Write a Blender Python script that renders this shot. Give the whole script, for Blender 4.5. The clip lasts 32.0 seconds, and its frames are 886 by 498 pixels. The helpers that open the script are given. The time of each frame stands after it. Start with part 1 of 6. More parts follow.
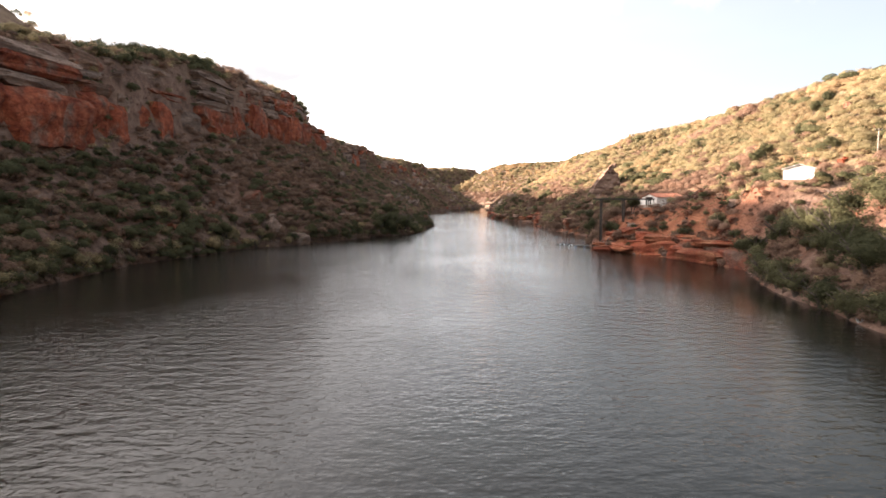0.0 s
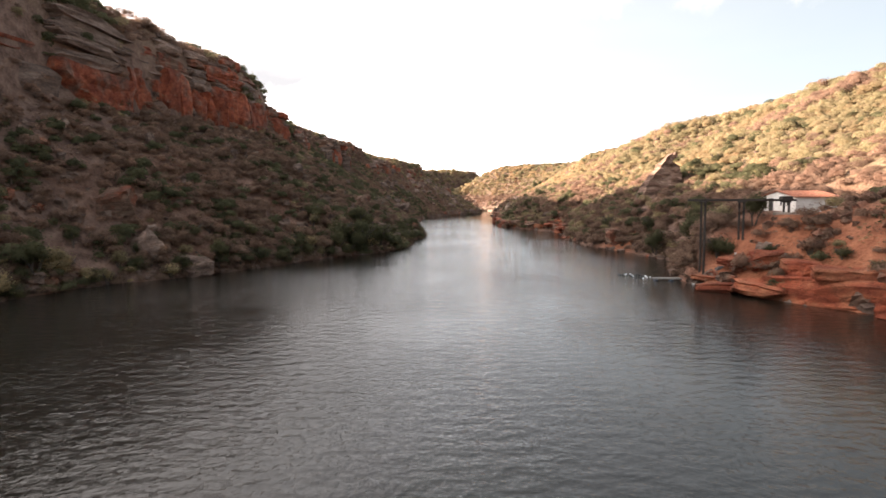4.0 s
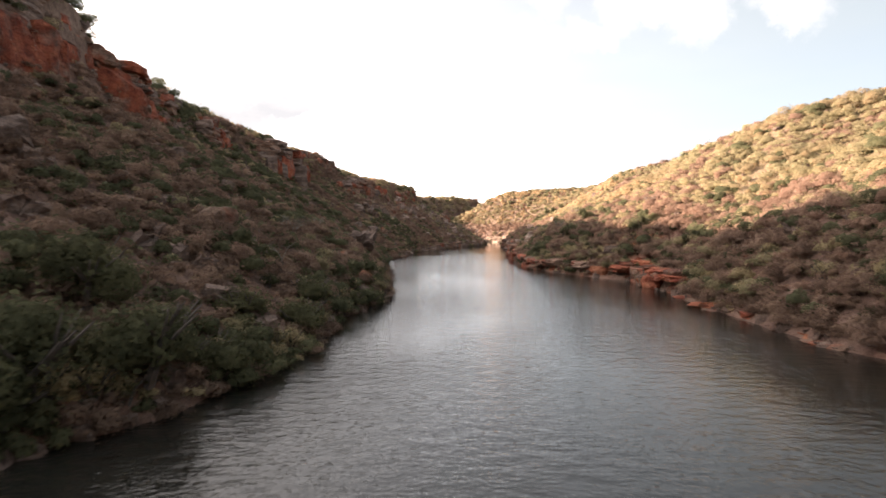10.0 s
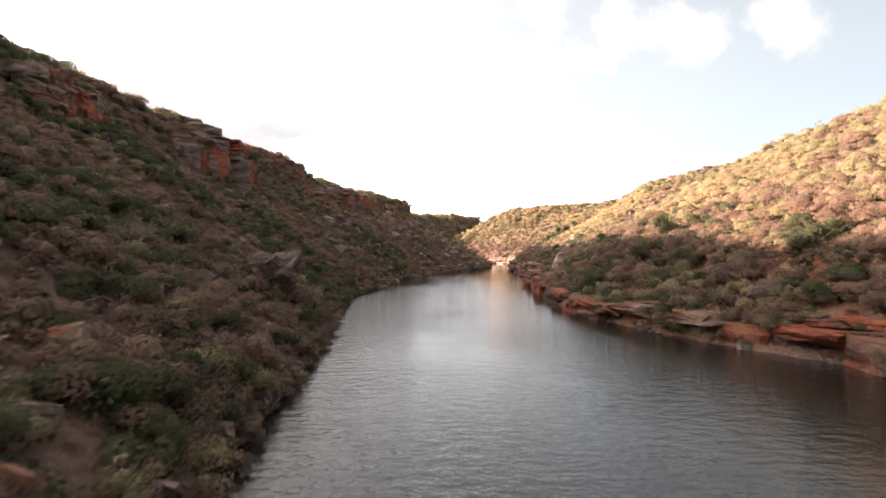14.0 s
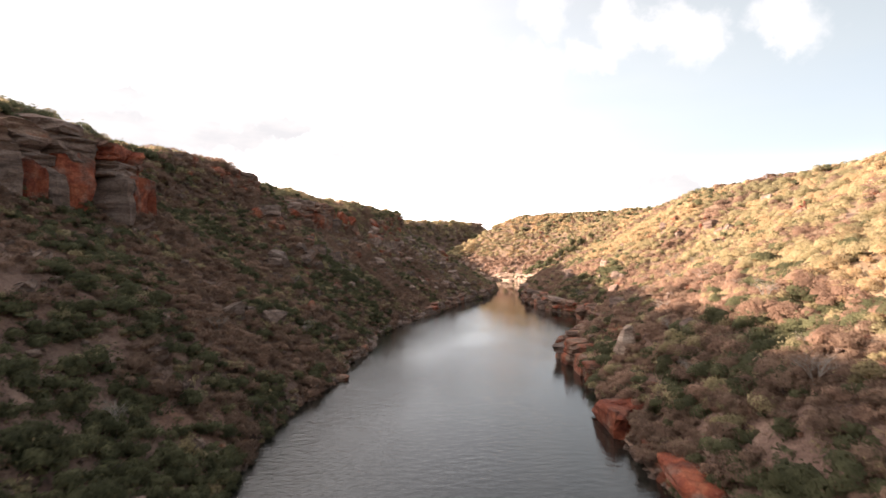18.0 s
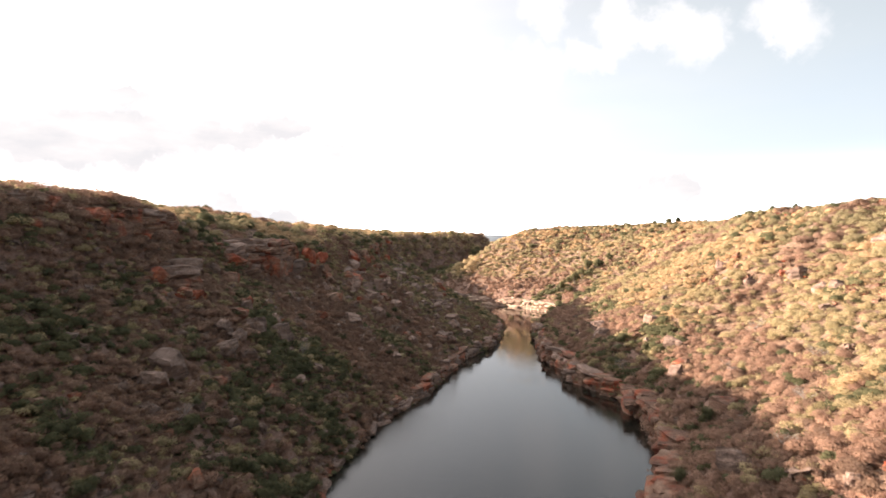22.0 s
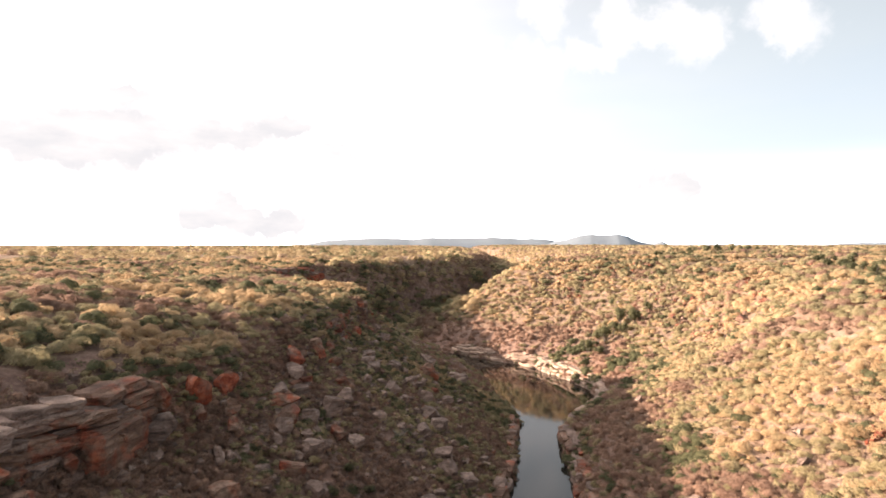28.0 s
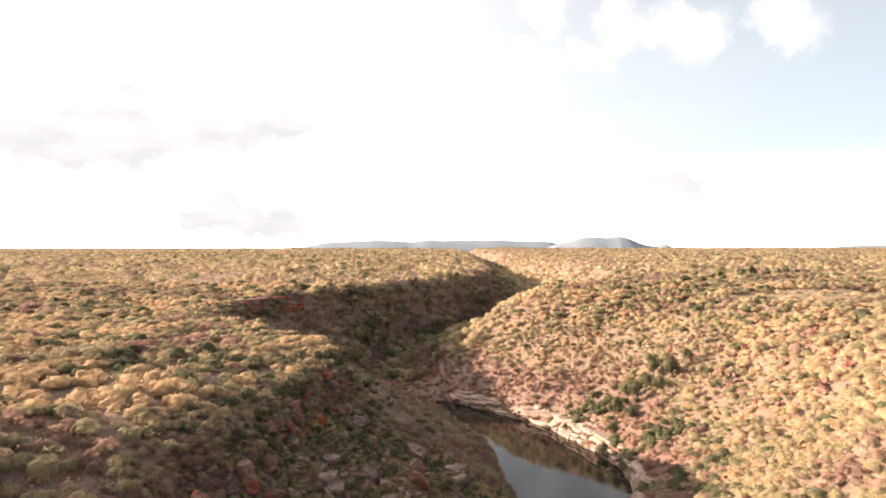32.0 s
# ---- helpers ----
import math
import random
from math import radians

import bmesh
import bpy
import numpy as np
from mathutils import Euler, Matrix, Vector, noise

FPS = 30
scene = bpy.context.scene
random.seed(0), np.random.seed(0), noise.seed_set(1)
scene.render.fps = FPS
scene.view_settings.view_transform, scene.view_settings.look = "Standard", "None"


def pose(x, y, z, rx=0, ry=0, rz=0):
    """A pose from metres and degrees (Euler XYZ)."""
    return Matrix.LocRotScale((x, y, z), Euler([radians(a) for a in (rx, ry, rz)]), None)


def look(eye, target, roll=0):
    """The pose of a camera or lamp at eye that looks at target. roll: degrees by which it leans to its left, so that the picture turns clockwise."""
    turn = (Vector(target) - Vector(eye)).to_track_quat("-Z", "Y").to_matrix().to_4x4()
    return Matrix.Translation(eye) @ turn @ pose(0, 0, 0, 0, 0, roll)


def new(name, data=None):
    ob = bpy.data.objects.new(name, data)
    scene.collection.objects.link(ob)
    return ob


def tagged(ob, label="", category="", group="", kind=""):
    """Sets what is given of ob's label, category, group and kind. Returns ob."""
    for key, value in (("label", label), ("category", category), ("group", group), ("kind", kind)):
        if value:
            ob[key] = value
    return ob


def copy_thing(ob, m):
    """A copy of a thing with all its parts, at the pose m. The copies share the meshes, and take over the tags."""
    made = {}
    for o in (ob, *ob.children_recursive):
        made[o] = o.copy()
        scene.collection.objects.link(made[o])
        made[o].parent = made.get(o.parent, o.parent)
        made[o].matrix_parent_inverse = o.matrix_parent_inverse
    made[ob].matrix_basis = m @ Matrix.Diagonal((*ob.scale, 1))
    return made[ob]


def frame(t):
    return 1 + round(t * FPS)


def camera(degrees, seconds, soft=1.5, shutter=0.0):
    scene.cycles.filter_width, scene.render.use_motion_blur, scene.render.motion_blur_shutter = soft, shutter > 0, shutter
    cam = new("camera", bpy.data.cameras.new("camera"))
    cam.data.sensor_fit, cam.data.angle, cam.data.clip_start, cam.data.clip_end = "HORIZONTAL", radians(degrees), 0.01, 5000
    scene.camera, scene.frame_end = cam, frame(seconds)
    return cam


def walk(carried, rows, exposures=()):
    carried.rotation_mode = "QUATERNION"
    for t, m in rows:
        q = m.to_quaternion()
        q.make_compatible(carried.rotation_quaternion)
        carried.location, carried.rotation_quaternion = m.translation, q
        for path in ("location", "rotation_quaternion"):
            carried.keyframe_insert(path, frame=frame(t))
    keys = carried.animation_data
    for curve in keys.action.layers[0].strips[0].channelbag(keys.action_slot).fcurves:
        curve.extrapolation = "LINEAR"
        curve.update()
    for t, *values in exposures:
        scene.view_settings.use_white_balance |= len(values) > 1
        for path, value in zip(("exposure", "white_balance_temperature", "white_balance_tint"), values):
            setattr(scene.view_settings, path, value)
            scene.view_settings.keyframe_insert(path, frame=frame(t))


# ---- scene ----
# the drone flies up the river, then climbs out over the plateau
cam = camera(70, 32.0, soft=1.6, shutter=0.4)
PATH = (
    (0, 0.01, 0.00, 11.98, 85.334), (1, 0.48, 14.88, 11.53, 85.428), (2, 0.92, 30.12, 11.20, 85.478),
    (2.5, 1.11, 38.15, 11.19, 85.517), (3, 1.28, 46.38, 11.26, 85.573), (4, 1.64, 63.24, 11.36, 85.716),
    (4.5, 1.86, 71.82, 11.29, 85.837), (5, 2.09, 80.54, 11.17, 85.985), (5.5, 2.33, 89.35, 11.03, 86.114),
    (6, 2.56, 98.24, 10.89, 86.276), (6.5, 2.77, 107.23, 10.75, 86.531), (7, 2.98, 116.34, 10.59, 86.817),
    (7.5, 3.18, 125.47, 10.45, 87.101), (8, 3.38, 134.54, 10.35, 87.404), (8.5, 3.55, 143.53, 10.30, 87.707),
    (9, 3.71, 152.49, 10.30, 87.969), (9.5, 3.88, 161.44, 10.30, 88.207), (10, 4.05, 170.38, 10.27, 88.502),
    (10.5, 4.26, 179.27, 10.18, 88.894), (11, 4.48, 188.13, 10.05, 89.335), (11.5, 4.69, 197.04, 9.95, 89.737),
    (12, 4.89, 206.08, 9.93, 90.034), (12.5, 5.07, 215.37, 9.95, 90.221), (13, 5.23, 224.82, 9.99, 90.307),
    (14, 5.49, 243.53, 10.64, 90.326), (15, 5.58, 261.50, 12.31, 90.318), (16, 5.69, 279.01, 14.97, 90.310),
    (17, 6.08, 296.13, 19.07, 90.303), (18, 6.56, 312.75, 23.66, 90.296), (19, 7.06, 328.65, 27.81, 90.290),
    (20, 7.53, 344.28, 31.93, 90.285), (21, 7.90, 360.01, 36.13, 90.283), (22, 8.23, 375.88, 40.45, 90.271),
    (23, 8.53, 392.13, 45.07, 90.220), (24, 8.89, 408.44, 49.75, 90.169), (25, 9.35, 424.69, 54.25, 90.162),
    (26, 9.91, 440.50, 58.71, 90.168), (27, 10.66, 455.03, 63.24, 90.175), (28, 11.37, 469.39, 67.76, 90.180),
    (29, 11.77, 484.51, 72.25, 90.181), (30, 12.14, 499.99, 76.62, 90.181), (31, 12.75, 515.76, 80.69, 90.181),
    (32, 13.43, 531.67, 84.66, 90.181),
)
walk(cam, [(t, pose(x, y, z, tilt, 0, 0)) for t, x, y, z, tilt in PATH],
     exposures=((0, 2.75, 6900, 19), (6, 2.69, 6900, 19), (14, 2.68, 6900, 19), (20, 2.63, 6900, 19), (32, 2.63, 6900, 19)))

# ---------------------------------------------------------------- light
SUN_TO = Vector((-0.936, 0.205, 0.287)).normalized()
sun_el = math.asin(SUN_TO.z)
sun_az = math.atan2(SUN_TO.x, SUN_TO.y)

world = bpy.data.worlds.new("sky")
scene.world = world
world.use_nodes = True
wn, wl = world.node_tree.nodes, world.node_tree.links
wn.clear()
w_out = wn.new("ShaderNodeOutputWorld")
w_bg = wn.new("ShaderNodeBackground")
w_sky = wn.new("ShaderNodeTexSky")
w_sky.sky_type = "NISHITA"
w_sky.sun_disc = False
w_sky.sun_elevation = sun_el
w_sky.sun_rotation = sun_az
w_sky.dust_density = 2.0
w_bg.inputs["Strength"].default_value = 0.05
# a thin bright veil of high cloud over the blue, thicker in places
w_tc = wn.new("ShaderNodeTexCoord")
w_map = wn.new("ShaderNodeMapping")
w_map.inputs["Scale"].default_value = (1.6, 1.6, 5.5)
w_noise = wn.new("ShaderNodeTexNoise")
w_noise.inputs["Scale"].default_value = 1.7
w_noise.inputs["Detail"].default_value = 5.0
w_noise.inputs["Roughness"].default_value = 0.5
w_ramp = wn.new("ShaderNodeValToRGB")
w_ramp.color_ramp.elements[0].position, w_ramp.color_ramp.elements[0].color = 0.36, (0.86, 0.86, 0.86, 1)
w_ramp.color_ramp.elements[1].position, w_ramp.color_ramp.elements[1].color = 0.56, (1, 1, 1, 1)
w_mix = wn.new("ShaderNodeMix")
w_mix.data_type = "RGBA"
# the veil is brightest towards the sun and thins out overhead
w_dot = wn.new("ShaderNodeVectorMath")
w_dot.operation = "DOT_PRODUCT"
w_dot.inputs[1].default_value = SUN_TO
wl.new(w_tc.outputs["Generated"], w_dot.inputs[0])
w_near = wn.new("ShaderNodeMapRange")
w_near.inputs["From Min"].default_value, w_near.inputs["From Max"].default_value = -0.9, 0.9
wl.new(w_dot.outputs["Value"], w_near.inputs["Value"])
w_glow = wn.new("ShaderNodeValToRGB")
w_glow.color_ramp.interpolation = "B_SPLINE"
for i, (at, c) in enumerate(((0.0, (0.078, 0.096, 0.108)), (0.26, (0.100, 0.123, 0.136)), (0.54, (0.116, 0.138, 0.148)), (0.78, (0.235, 0.24, 0.24)), (0.94, (0.66, 0.65, 0.62)))):
    if i > 1:
        w_glow.color_ramp.elements.new(at)
    w_glow.color_ramp.elements[i].position, w_glow.color_ramp.elements[i].color = at, (*c, 1)
wl.new(w_near.outputs["Result"], w_glow.inputs["Fac"])
w_gain = wn.new("ShaderNodeVectorMath")
w_gain.operation = "SCALE"
wl.new(w_glow.outputs["Color"], w_gain.inputs[0])
# the haze low over the land is brighter
w_low = wn.new("ShaderNodeMapRange")
w_low.inputs["From Min"].default_value, w_low.inputs["From Max"].default_value = 0.0, 0.36
w_low.inputs["To Min"].default_value, w_low.inputs["To Max"].default_value = 30.0, 18.5
w_band = wn.new("ShaderNodeMapRange")
w_band.interpolation_type = "SMOOTHERSTEP"
w_band.inputs["From Min"].default_value, w_band.inputs["From Max"].default_value = -0.03, 0.16
w_band.inputs["To Min"].default_value, w_band.inputs["To Max"].default_value = 120.0, 0.0
w_rise = wn.new("ShaderNodeMath")
w_rise.operation = "ADD"
wl.new(w_low.outputs["Result"], w_rise.inputs[0])
wl.new(w_band.outputs["Result"], w_rise.inputs[1])
w_xyz = wn.new("ShaderNodeSeparateXYZ")
wl.new(w_tc.outputs["Generated"], w_xyz.inputs["Vector"])
w_thin = wn.new("ShaderNodeMapRange")
w_thin.inputs["From Min"].default_value, w_thin.inputs["From Max"].default_value = 0.22, 0.75
w_thin.inputs["To Min"].default_value, w_thin.inputs["To Max"].default_value = 1.0, 0.95
wl.new(w_xyz.outputs["Z"], w_thin.inputs["Value"])
w_fac = wn.new("ShaderNodeMath")
w_fac.operation = "MULTIPLY"
wl.new(w_tc.outputs["Generated"], w_map.inputs["Vector"])
wl.new(w_map.outputs["Vector"], w_noise.inputs["Vector"])
wl.new(w_noise.outputs["Fac"], w_ramp.inputs["Fac"])
wl.new(w_ramp.outputs["Color"], w_fac.inputs[0])
wl.new(w_thin.outputs["Result"], w_fac.inputs[1])
wl.new(w_fac.outputs["Value"], w_mix.inputs["Factor"])
wl.new(w_xyz.outputs["Z"], w_low.inputs["Value"])
wl.new(w_xyz.outputs["Z"], w_band.inputs["Value"])
wl.new(w_rise.outputs["Value"], w_gain.inputs["Scale"])
wl.new(w_gain.outputs["Vector"], w_mix.inputs["B"])
wl.new(w_sky.outputs["Color"], w_mix.inputs["A"])
# small cumulus heaps, and grey smears near the horizon: direction, radius, brightness, thickness
HEAPS = [(0.150, 0.388, 0.036), (0.170, 0.365, 0.034), (0.270, 0.366, 0.036), (0.285, 0.342, 0.038), (0.325, 0.352, 0.030), (0.372, 0.362, 0.036), (0.392, 0.335, 0.042), (0.425, 0.352, 0.036),
         (0.530, 0.385, 0.040), (0.560, 0.360, 0.044), (0.545, 0.335, 0.028), (0.075, 0.310, 0.026), (0.130, 0.302, 0.034), (0.165, 0.290, 0.034), (0.215, 0.312, 0.026), (0.255, 0.310, 0.024)]
SMEARS = [(-0.54, 0.185, 0.11), (-0.62, 0.175, 0.08), (-0.40, 0.19, 0.05), (-0.33, 0.185, 0.05), (-0.25, 0.195, 0.045), (-0.17, 0.158, 0.022), (-0.50, 0.25, 0.035), (0.36, 0.10, 0.05), (-0.36, 0.06, 0.07), (-0.27, 0.045, 0.06)]
PUFFS = [((x, 1, z), reach * 1.15, 3.9, 0.7) for x, z, reach in HEAPS] + [((x, 1, z), reach * 1.3, 2.6, 1.0) for x, z, reach in SMEARS]
w_wob = wn.new("ShaderNodeTexNoise")
w_wob.inputs["Scale"].default_value, w_wob.inputs["Detail"].default_value, w_wob.inputs["Roughness"].default_value = 24.0, 6.0, 0.6
wl.new(w_tc.outputs["Generated"], w_wob.inputs["Vector"])
w_sub = wn.new("ShaderNodeVectorMath")
w_sub.operation = "MULTIPLY_ADD"
w_sub.inputs[1].default_value, w_sub.inputs[2].default_value = (0.08, 0.08, 0.08), (-0.04, -0.04, -0.04)
wl.new(w_wob.outputs["Color"], w_sub.inputs[0])
w_dir = wn.new("ShaderNodeVectorMath")
wl.new(w_tc.outputs["Generated"], w_dir.inputs[0])
wl.new(w_sub.outputs["Vector"], w_dir.inputs[1])
w_flat = wn.new("ShaderNodeVectorMath")
w_flat.operation = "MULTIPLY"
w_flat.inputs[1].default_value = (1, 1, 2.6)
wl.new(w_dir.outputs["Vector"], w_flat.inputs[0])
# the smears fade in and out of the bright haze
w_fade = wn.new("ShaderNodeTexNoise")
w_fade.inputs["Scale"].default_value, w_fade.inputs["Detail"].default_value, w_fade.inputs["Roughness"].default_value = 9.0, 5.0, 0.55
w_tall = wn.new("ShaderNodeMapping")
w_tall.inputs["Scale"].default_value = (1, 1, 3)
wl.new(w_tc.outputs["Generated"], w_tall.inputs["Vector"])
wl.new(w_tall.outputs["Vector"], w_fade.inputs["Vector"])
w_grey = wn.new("ShaderNodeValToRGB")
w_grey.color_ramp.elements[0].position, w_grey.color_ramp.elements[0].color = 0.36, (2.72, 2.9, 3.0, 1)
w_grey.color_ramp.elements[1].position, w_grey.color_ramp.elements[1].color = 0.66, (3.4, 3.5, 3.5, 1)
wl.new(w_fade.outputs["Fac"], w_grey.inputs["Fac"])
w_col = w_mix.outputs["Result"]
for where, reach, bright, thick in PUFFS:
    core = 0.15 if bright > 3.5 else 0.6
    w_d = wn.new("ShaderNodeVectorMath")
    w_d.operation = "DISTANCE"
    heap = bright > 3.5
    wl.new((w_dir if heap else w_flat).outputs["Vector"], w_d.inputs[0])
    w_d.inputs[1].default_value = Vector(where).normalized() * Vector((1, 1, 1 if heap else 2.6))
    w_r = wn.new("ShaderNodeMapRange")
    w_r.interpolation_type = "SMOOTHSTEP"
    w_r.inputs["From Min"].default_value, w_r.inputs["From Max"].default_value = reach * core, reach * (0.85 + core)
    w_r.inputs["To Min"].default_value, w_r.inputs["To Max"].default_value = thick, 0.0
    wl.new(w_d.outputs["Value"], w_r.inputs["Value"])
    w_m = wn.new("ShaderNodeMix")
    w_m.data_type = "RGBA"
    w_m.inputs["B"].default_value = (bright * 0.97, bright * 1.02, bright * 1.04, 1)
    if not heap:
        wl.new(w_grey.outputs["Color"], w_m.inputs["B"])
    wl.new(w_r.outputs["Result"], w_m.inputs["Factor"])
    wl.new(w_col, w_m.inputs["A"])
    w_col = w_m.outputs["Result"]
wl.new(w_col, w_bg.inputs["Color"])
wl.new(w_bg.outputs["Background"], w_out.inputs["Surface"])

sun_data = bpy.data.lights.new("sun", "SUN")
sun_data.energy, sun_data.angle, sun_data.color = 3.9, radians(0.6), (1.0, 0.855, 0.68)
sun = new("sun", sun_data)
sun.matrix_world = look((0, 0, 300), Vector((0, 0, 300)) - SUN_TO)


# ---------------------------------------------------------------- materials
def material(name):
    m = bpy.data.materials.new(name)
    m.use_nodes = True
    nt = m.node_tree
    return m, nt.nodes, nt.links, nt.nodes["Principled BSDF"]


def noise_node(n, l, scale, detail=4.0, rough=0.55, stretch=None, world_space=True):
    tc = n.new("ShaderNodeNewGeometry" if world_space else "ShaderNodeTexCoord")
    src = tc.outputs["Position"] if world_space else tc.outputs["Object"]
    if stretch:
        mp = n.new("ShaderNodeMapping")
        mp.inputs["Scale"].default_value = stretch
        l.new(src, mp.inputs["Vector"])
        src = mp.outputs["Vector"]
    t = n.new("ShaderNodeTexNoise")
    t.inputs["Scale"].default_value, t.inputs["Detail"].default_value, t.inputs["Roughness"].default_value = scale, detail, rough
    l.new(src, t.inputs["Vector"])
    return t


def ramp_node(n, l, fac, stops):
    r = n.new("ShaderNodeValToRGB")
    e = r.color_ramp.elements
    while len(e) < len(stops):
        e.new(0.5)
    for i, (p, c) in enumerate(stops):
        e[i].position, e[i].color = p, (*c, 1)
    l.new(fac, r.inputs["Fac"])
    return r


def mixed(n, l, fac, a, b, blend="MIX"):
    x = n.new("ShaderNodeMix")
    x.data_type, x.blend_type = "RGBA", blend
    if isinstance(fac, float):
        x.inputs["Factor"].default_value = fac
    else:
        l.new(fac, x.inputs["Factor"])
    for key, v in (("A", a), ("B", b)):
        if isinstance(v, tuple):
            x.inputs[key].default_value = (*v, 1)
        else:
            l.new(v, x.inputs[key])
    return x.outputs["Result"]


def bumped(n, l, bsdf, height, strength, distance):
    b = n.new("ShaderNodeBump")
    b.inputs["Strength"].default_value, b.inputs["Distance"].default_value = strength, distance
    l.new(height, b.inputs["Height"])
    l.new(b.outputs["Normal"], bsdf.inputs["Normal"])
    return b


def ground_material():
    m, n, l, p = material("dry_earth")
    big = noise_node(n, l, 0.035, 5)
    mid = noise_node(n, l, 0.33, 6, 0.65)
    fine = noise_node(n, l, 2.2, 4, 0.65)
    straw = ramp_node(n, l, mid.outputs["Fac"], [(0.32, (0.092, 0.057, 0.046)), (0.46, (0.165, 0.104, 0.082)), (0.66, (0.26, 0.172, 0.134))])
    red = ramp_node(n, l, fine.outputs["Fac"], [(0.3, (0.11, 0.05, 0.033)), (0.7, (0.24, 0.115, 0.07))])
    sel = ramp_node(n, l, big.outputs["Fac"], [(0.52, (0, 0, 0)), (0.66, (0.7, 0.7, 0.7))])
    col = mixed(n, l, sel.outputs["Color"], straw.outputs["Color"], red.outputs["Color"])
    # dry straw-coloured grass over the earth, also lightening it where the sun falls
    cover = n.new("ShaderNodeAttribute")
    cover.attribute_name = "sunlit_grass"
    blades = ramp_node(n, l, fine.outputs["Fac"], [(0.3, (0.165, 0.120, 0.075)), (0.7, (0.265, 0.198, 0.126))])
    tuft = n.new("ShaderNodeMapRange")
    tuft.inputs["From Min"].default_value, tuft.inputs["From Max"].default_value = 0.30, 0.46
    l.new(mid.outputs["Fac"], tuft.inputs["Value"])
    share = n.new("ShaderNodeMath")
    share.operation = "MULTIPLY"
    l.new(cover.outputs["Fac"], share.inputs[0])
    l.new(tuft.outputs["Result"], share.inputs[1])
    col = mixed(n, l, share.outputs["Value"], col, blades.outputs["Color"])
    # bare red earth at the landing and on the washed-out track
    for spot, r0, r1 in (((45, 126, 4), 10, 25), ((44, 145, 5), 7, 14), ((49, 170, 6), 4, 15), ((44, 212, 4), 3, 13), ((50, 318, 7), 3, 15), ((47, 440, 8), 3, 14), ((-26, 552, 20), 1.5, 5), ((-10, 585, 13), 1.5, 6), ((-18, 563, 14.5), 1.5, 5)):
        geo = n.new("ShaderNodeNewGeometry")
        far = n.new("ShaderNodeVectorMath")
        far.operation = "DISTANCE"
        far.inputs[1].default_value = spot
        l.new(geo.outputs["Position"], far.inputs[0])
        reach = n.new("ShaderNodeMapRange")
        reach.inputs["From Min"].default_value, reach.inputs["From Max"].default_value = r0, r1
        reach.inputs["To Min"].default_value, reach.inputs["To Max"].default_value = 0.95, 0.0
        l.new(far.outputs["Value"], reach.inputs["Value"])
        rust = ramp_node(n, l, mid.outputs["Fac"], [(0.3, (0.22, 0.078, 0.044)), (0.7, (0.44, 0.18, 0.10))])
        col = mixed(n, l, reach.outputs["Result"], col, rust.outputs["Color"])
    dapple = ramp_node(n, l, fine.outputs["Fac"], [(0.32, (0.72, 0.72, 0.72)), (0.58, (1, 1, 1))])
    col = mixed(n, l, 1.0, col, dapple.outputs["Color"], "MULTIPLY")
    l.new(col, p.inputs["Base Color"])
    p.inputs["Roughness"].default_value = 0.95
    p.inputs["Specular IOR Level"].default_value = 0.1
    add = n.new("ShaderNodeMath")
    add.operation = "MULTIPLY_ADD"
    add.inputs[1].default_value = 2.5
    l.new(mid.outputs["Fac"], add.inputs[0])
    l.new(fine.outputs["Fac"], add.inputs[2])
    bumped(n, l, p, add.outputs["Value"], 0.8, 0.5)
    return m


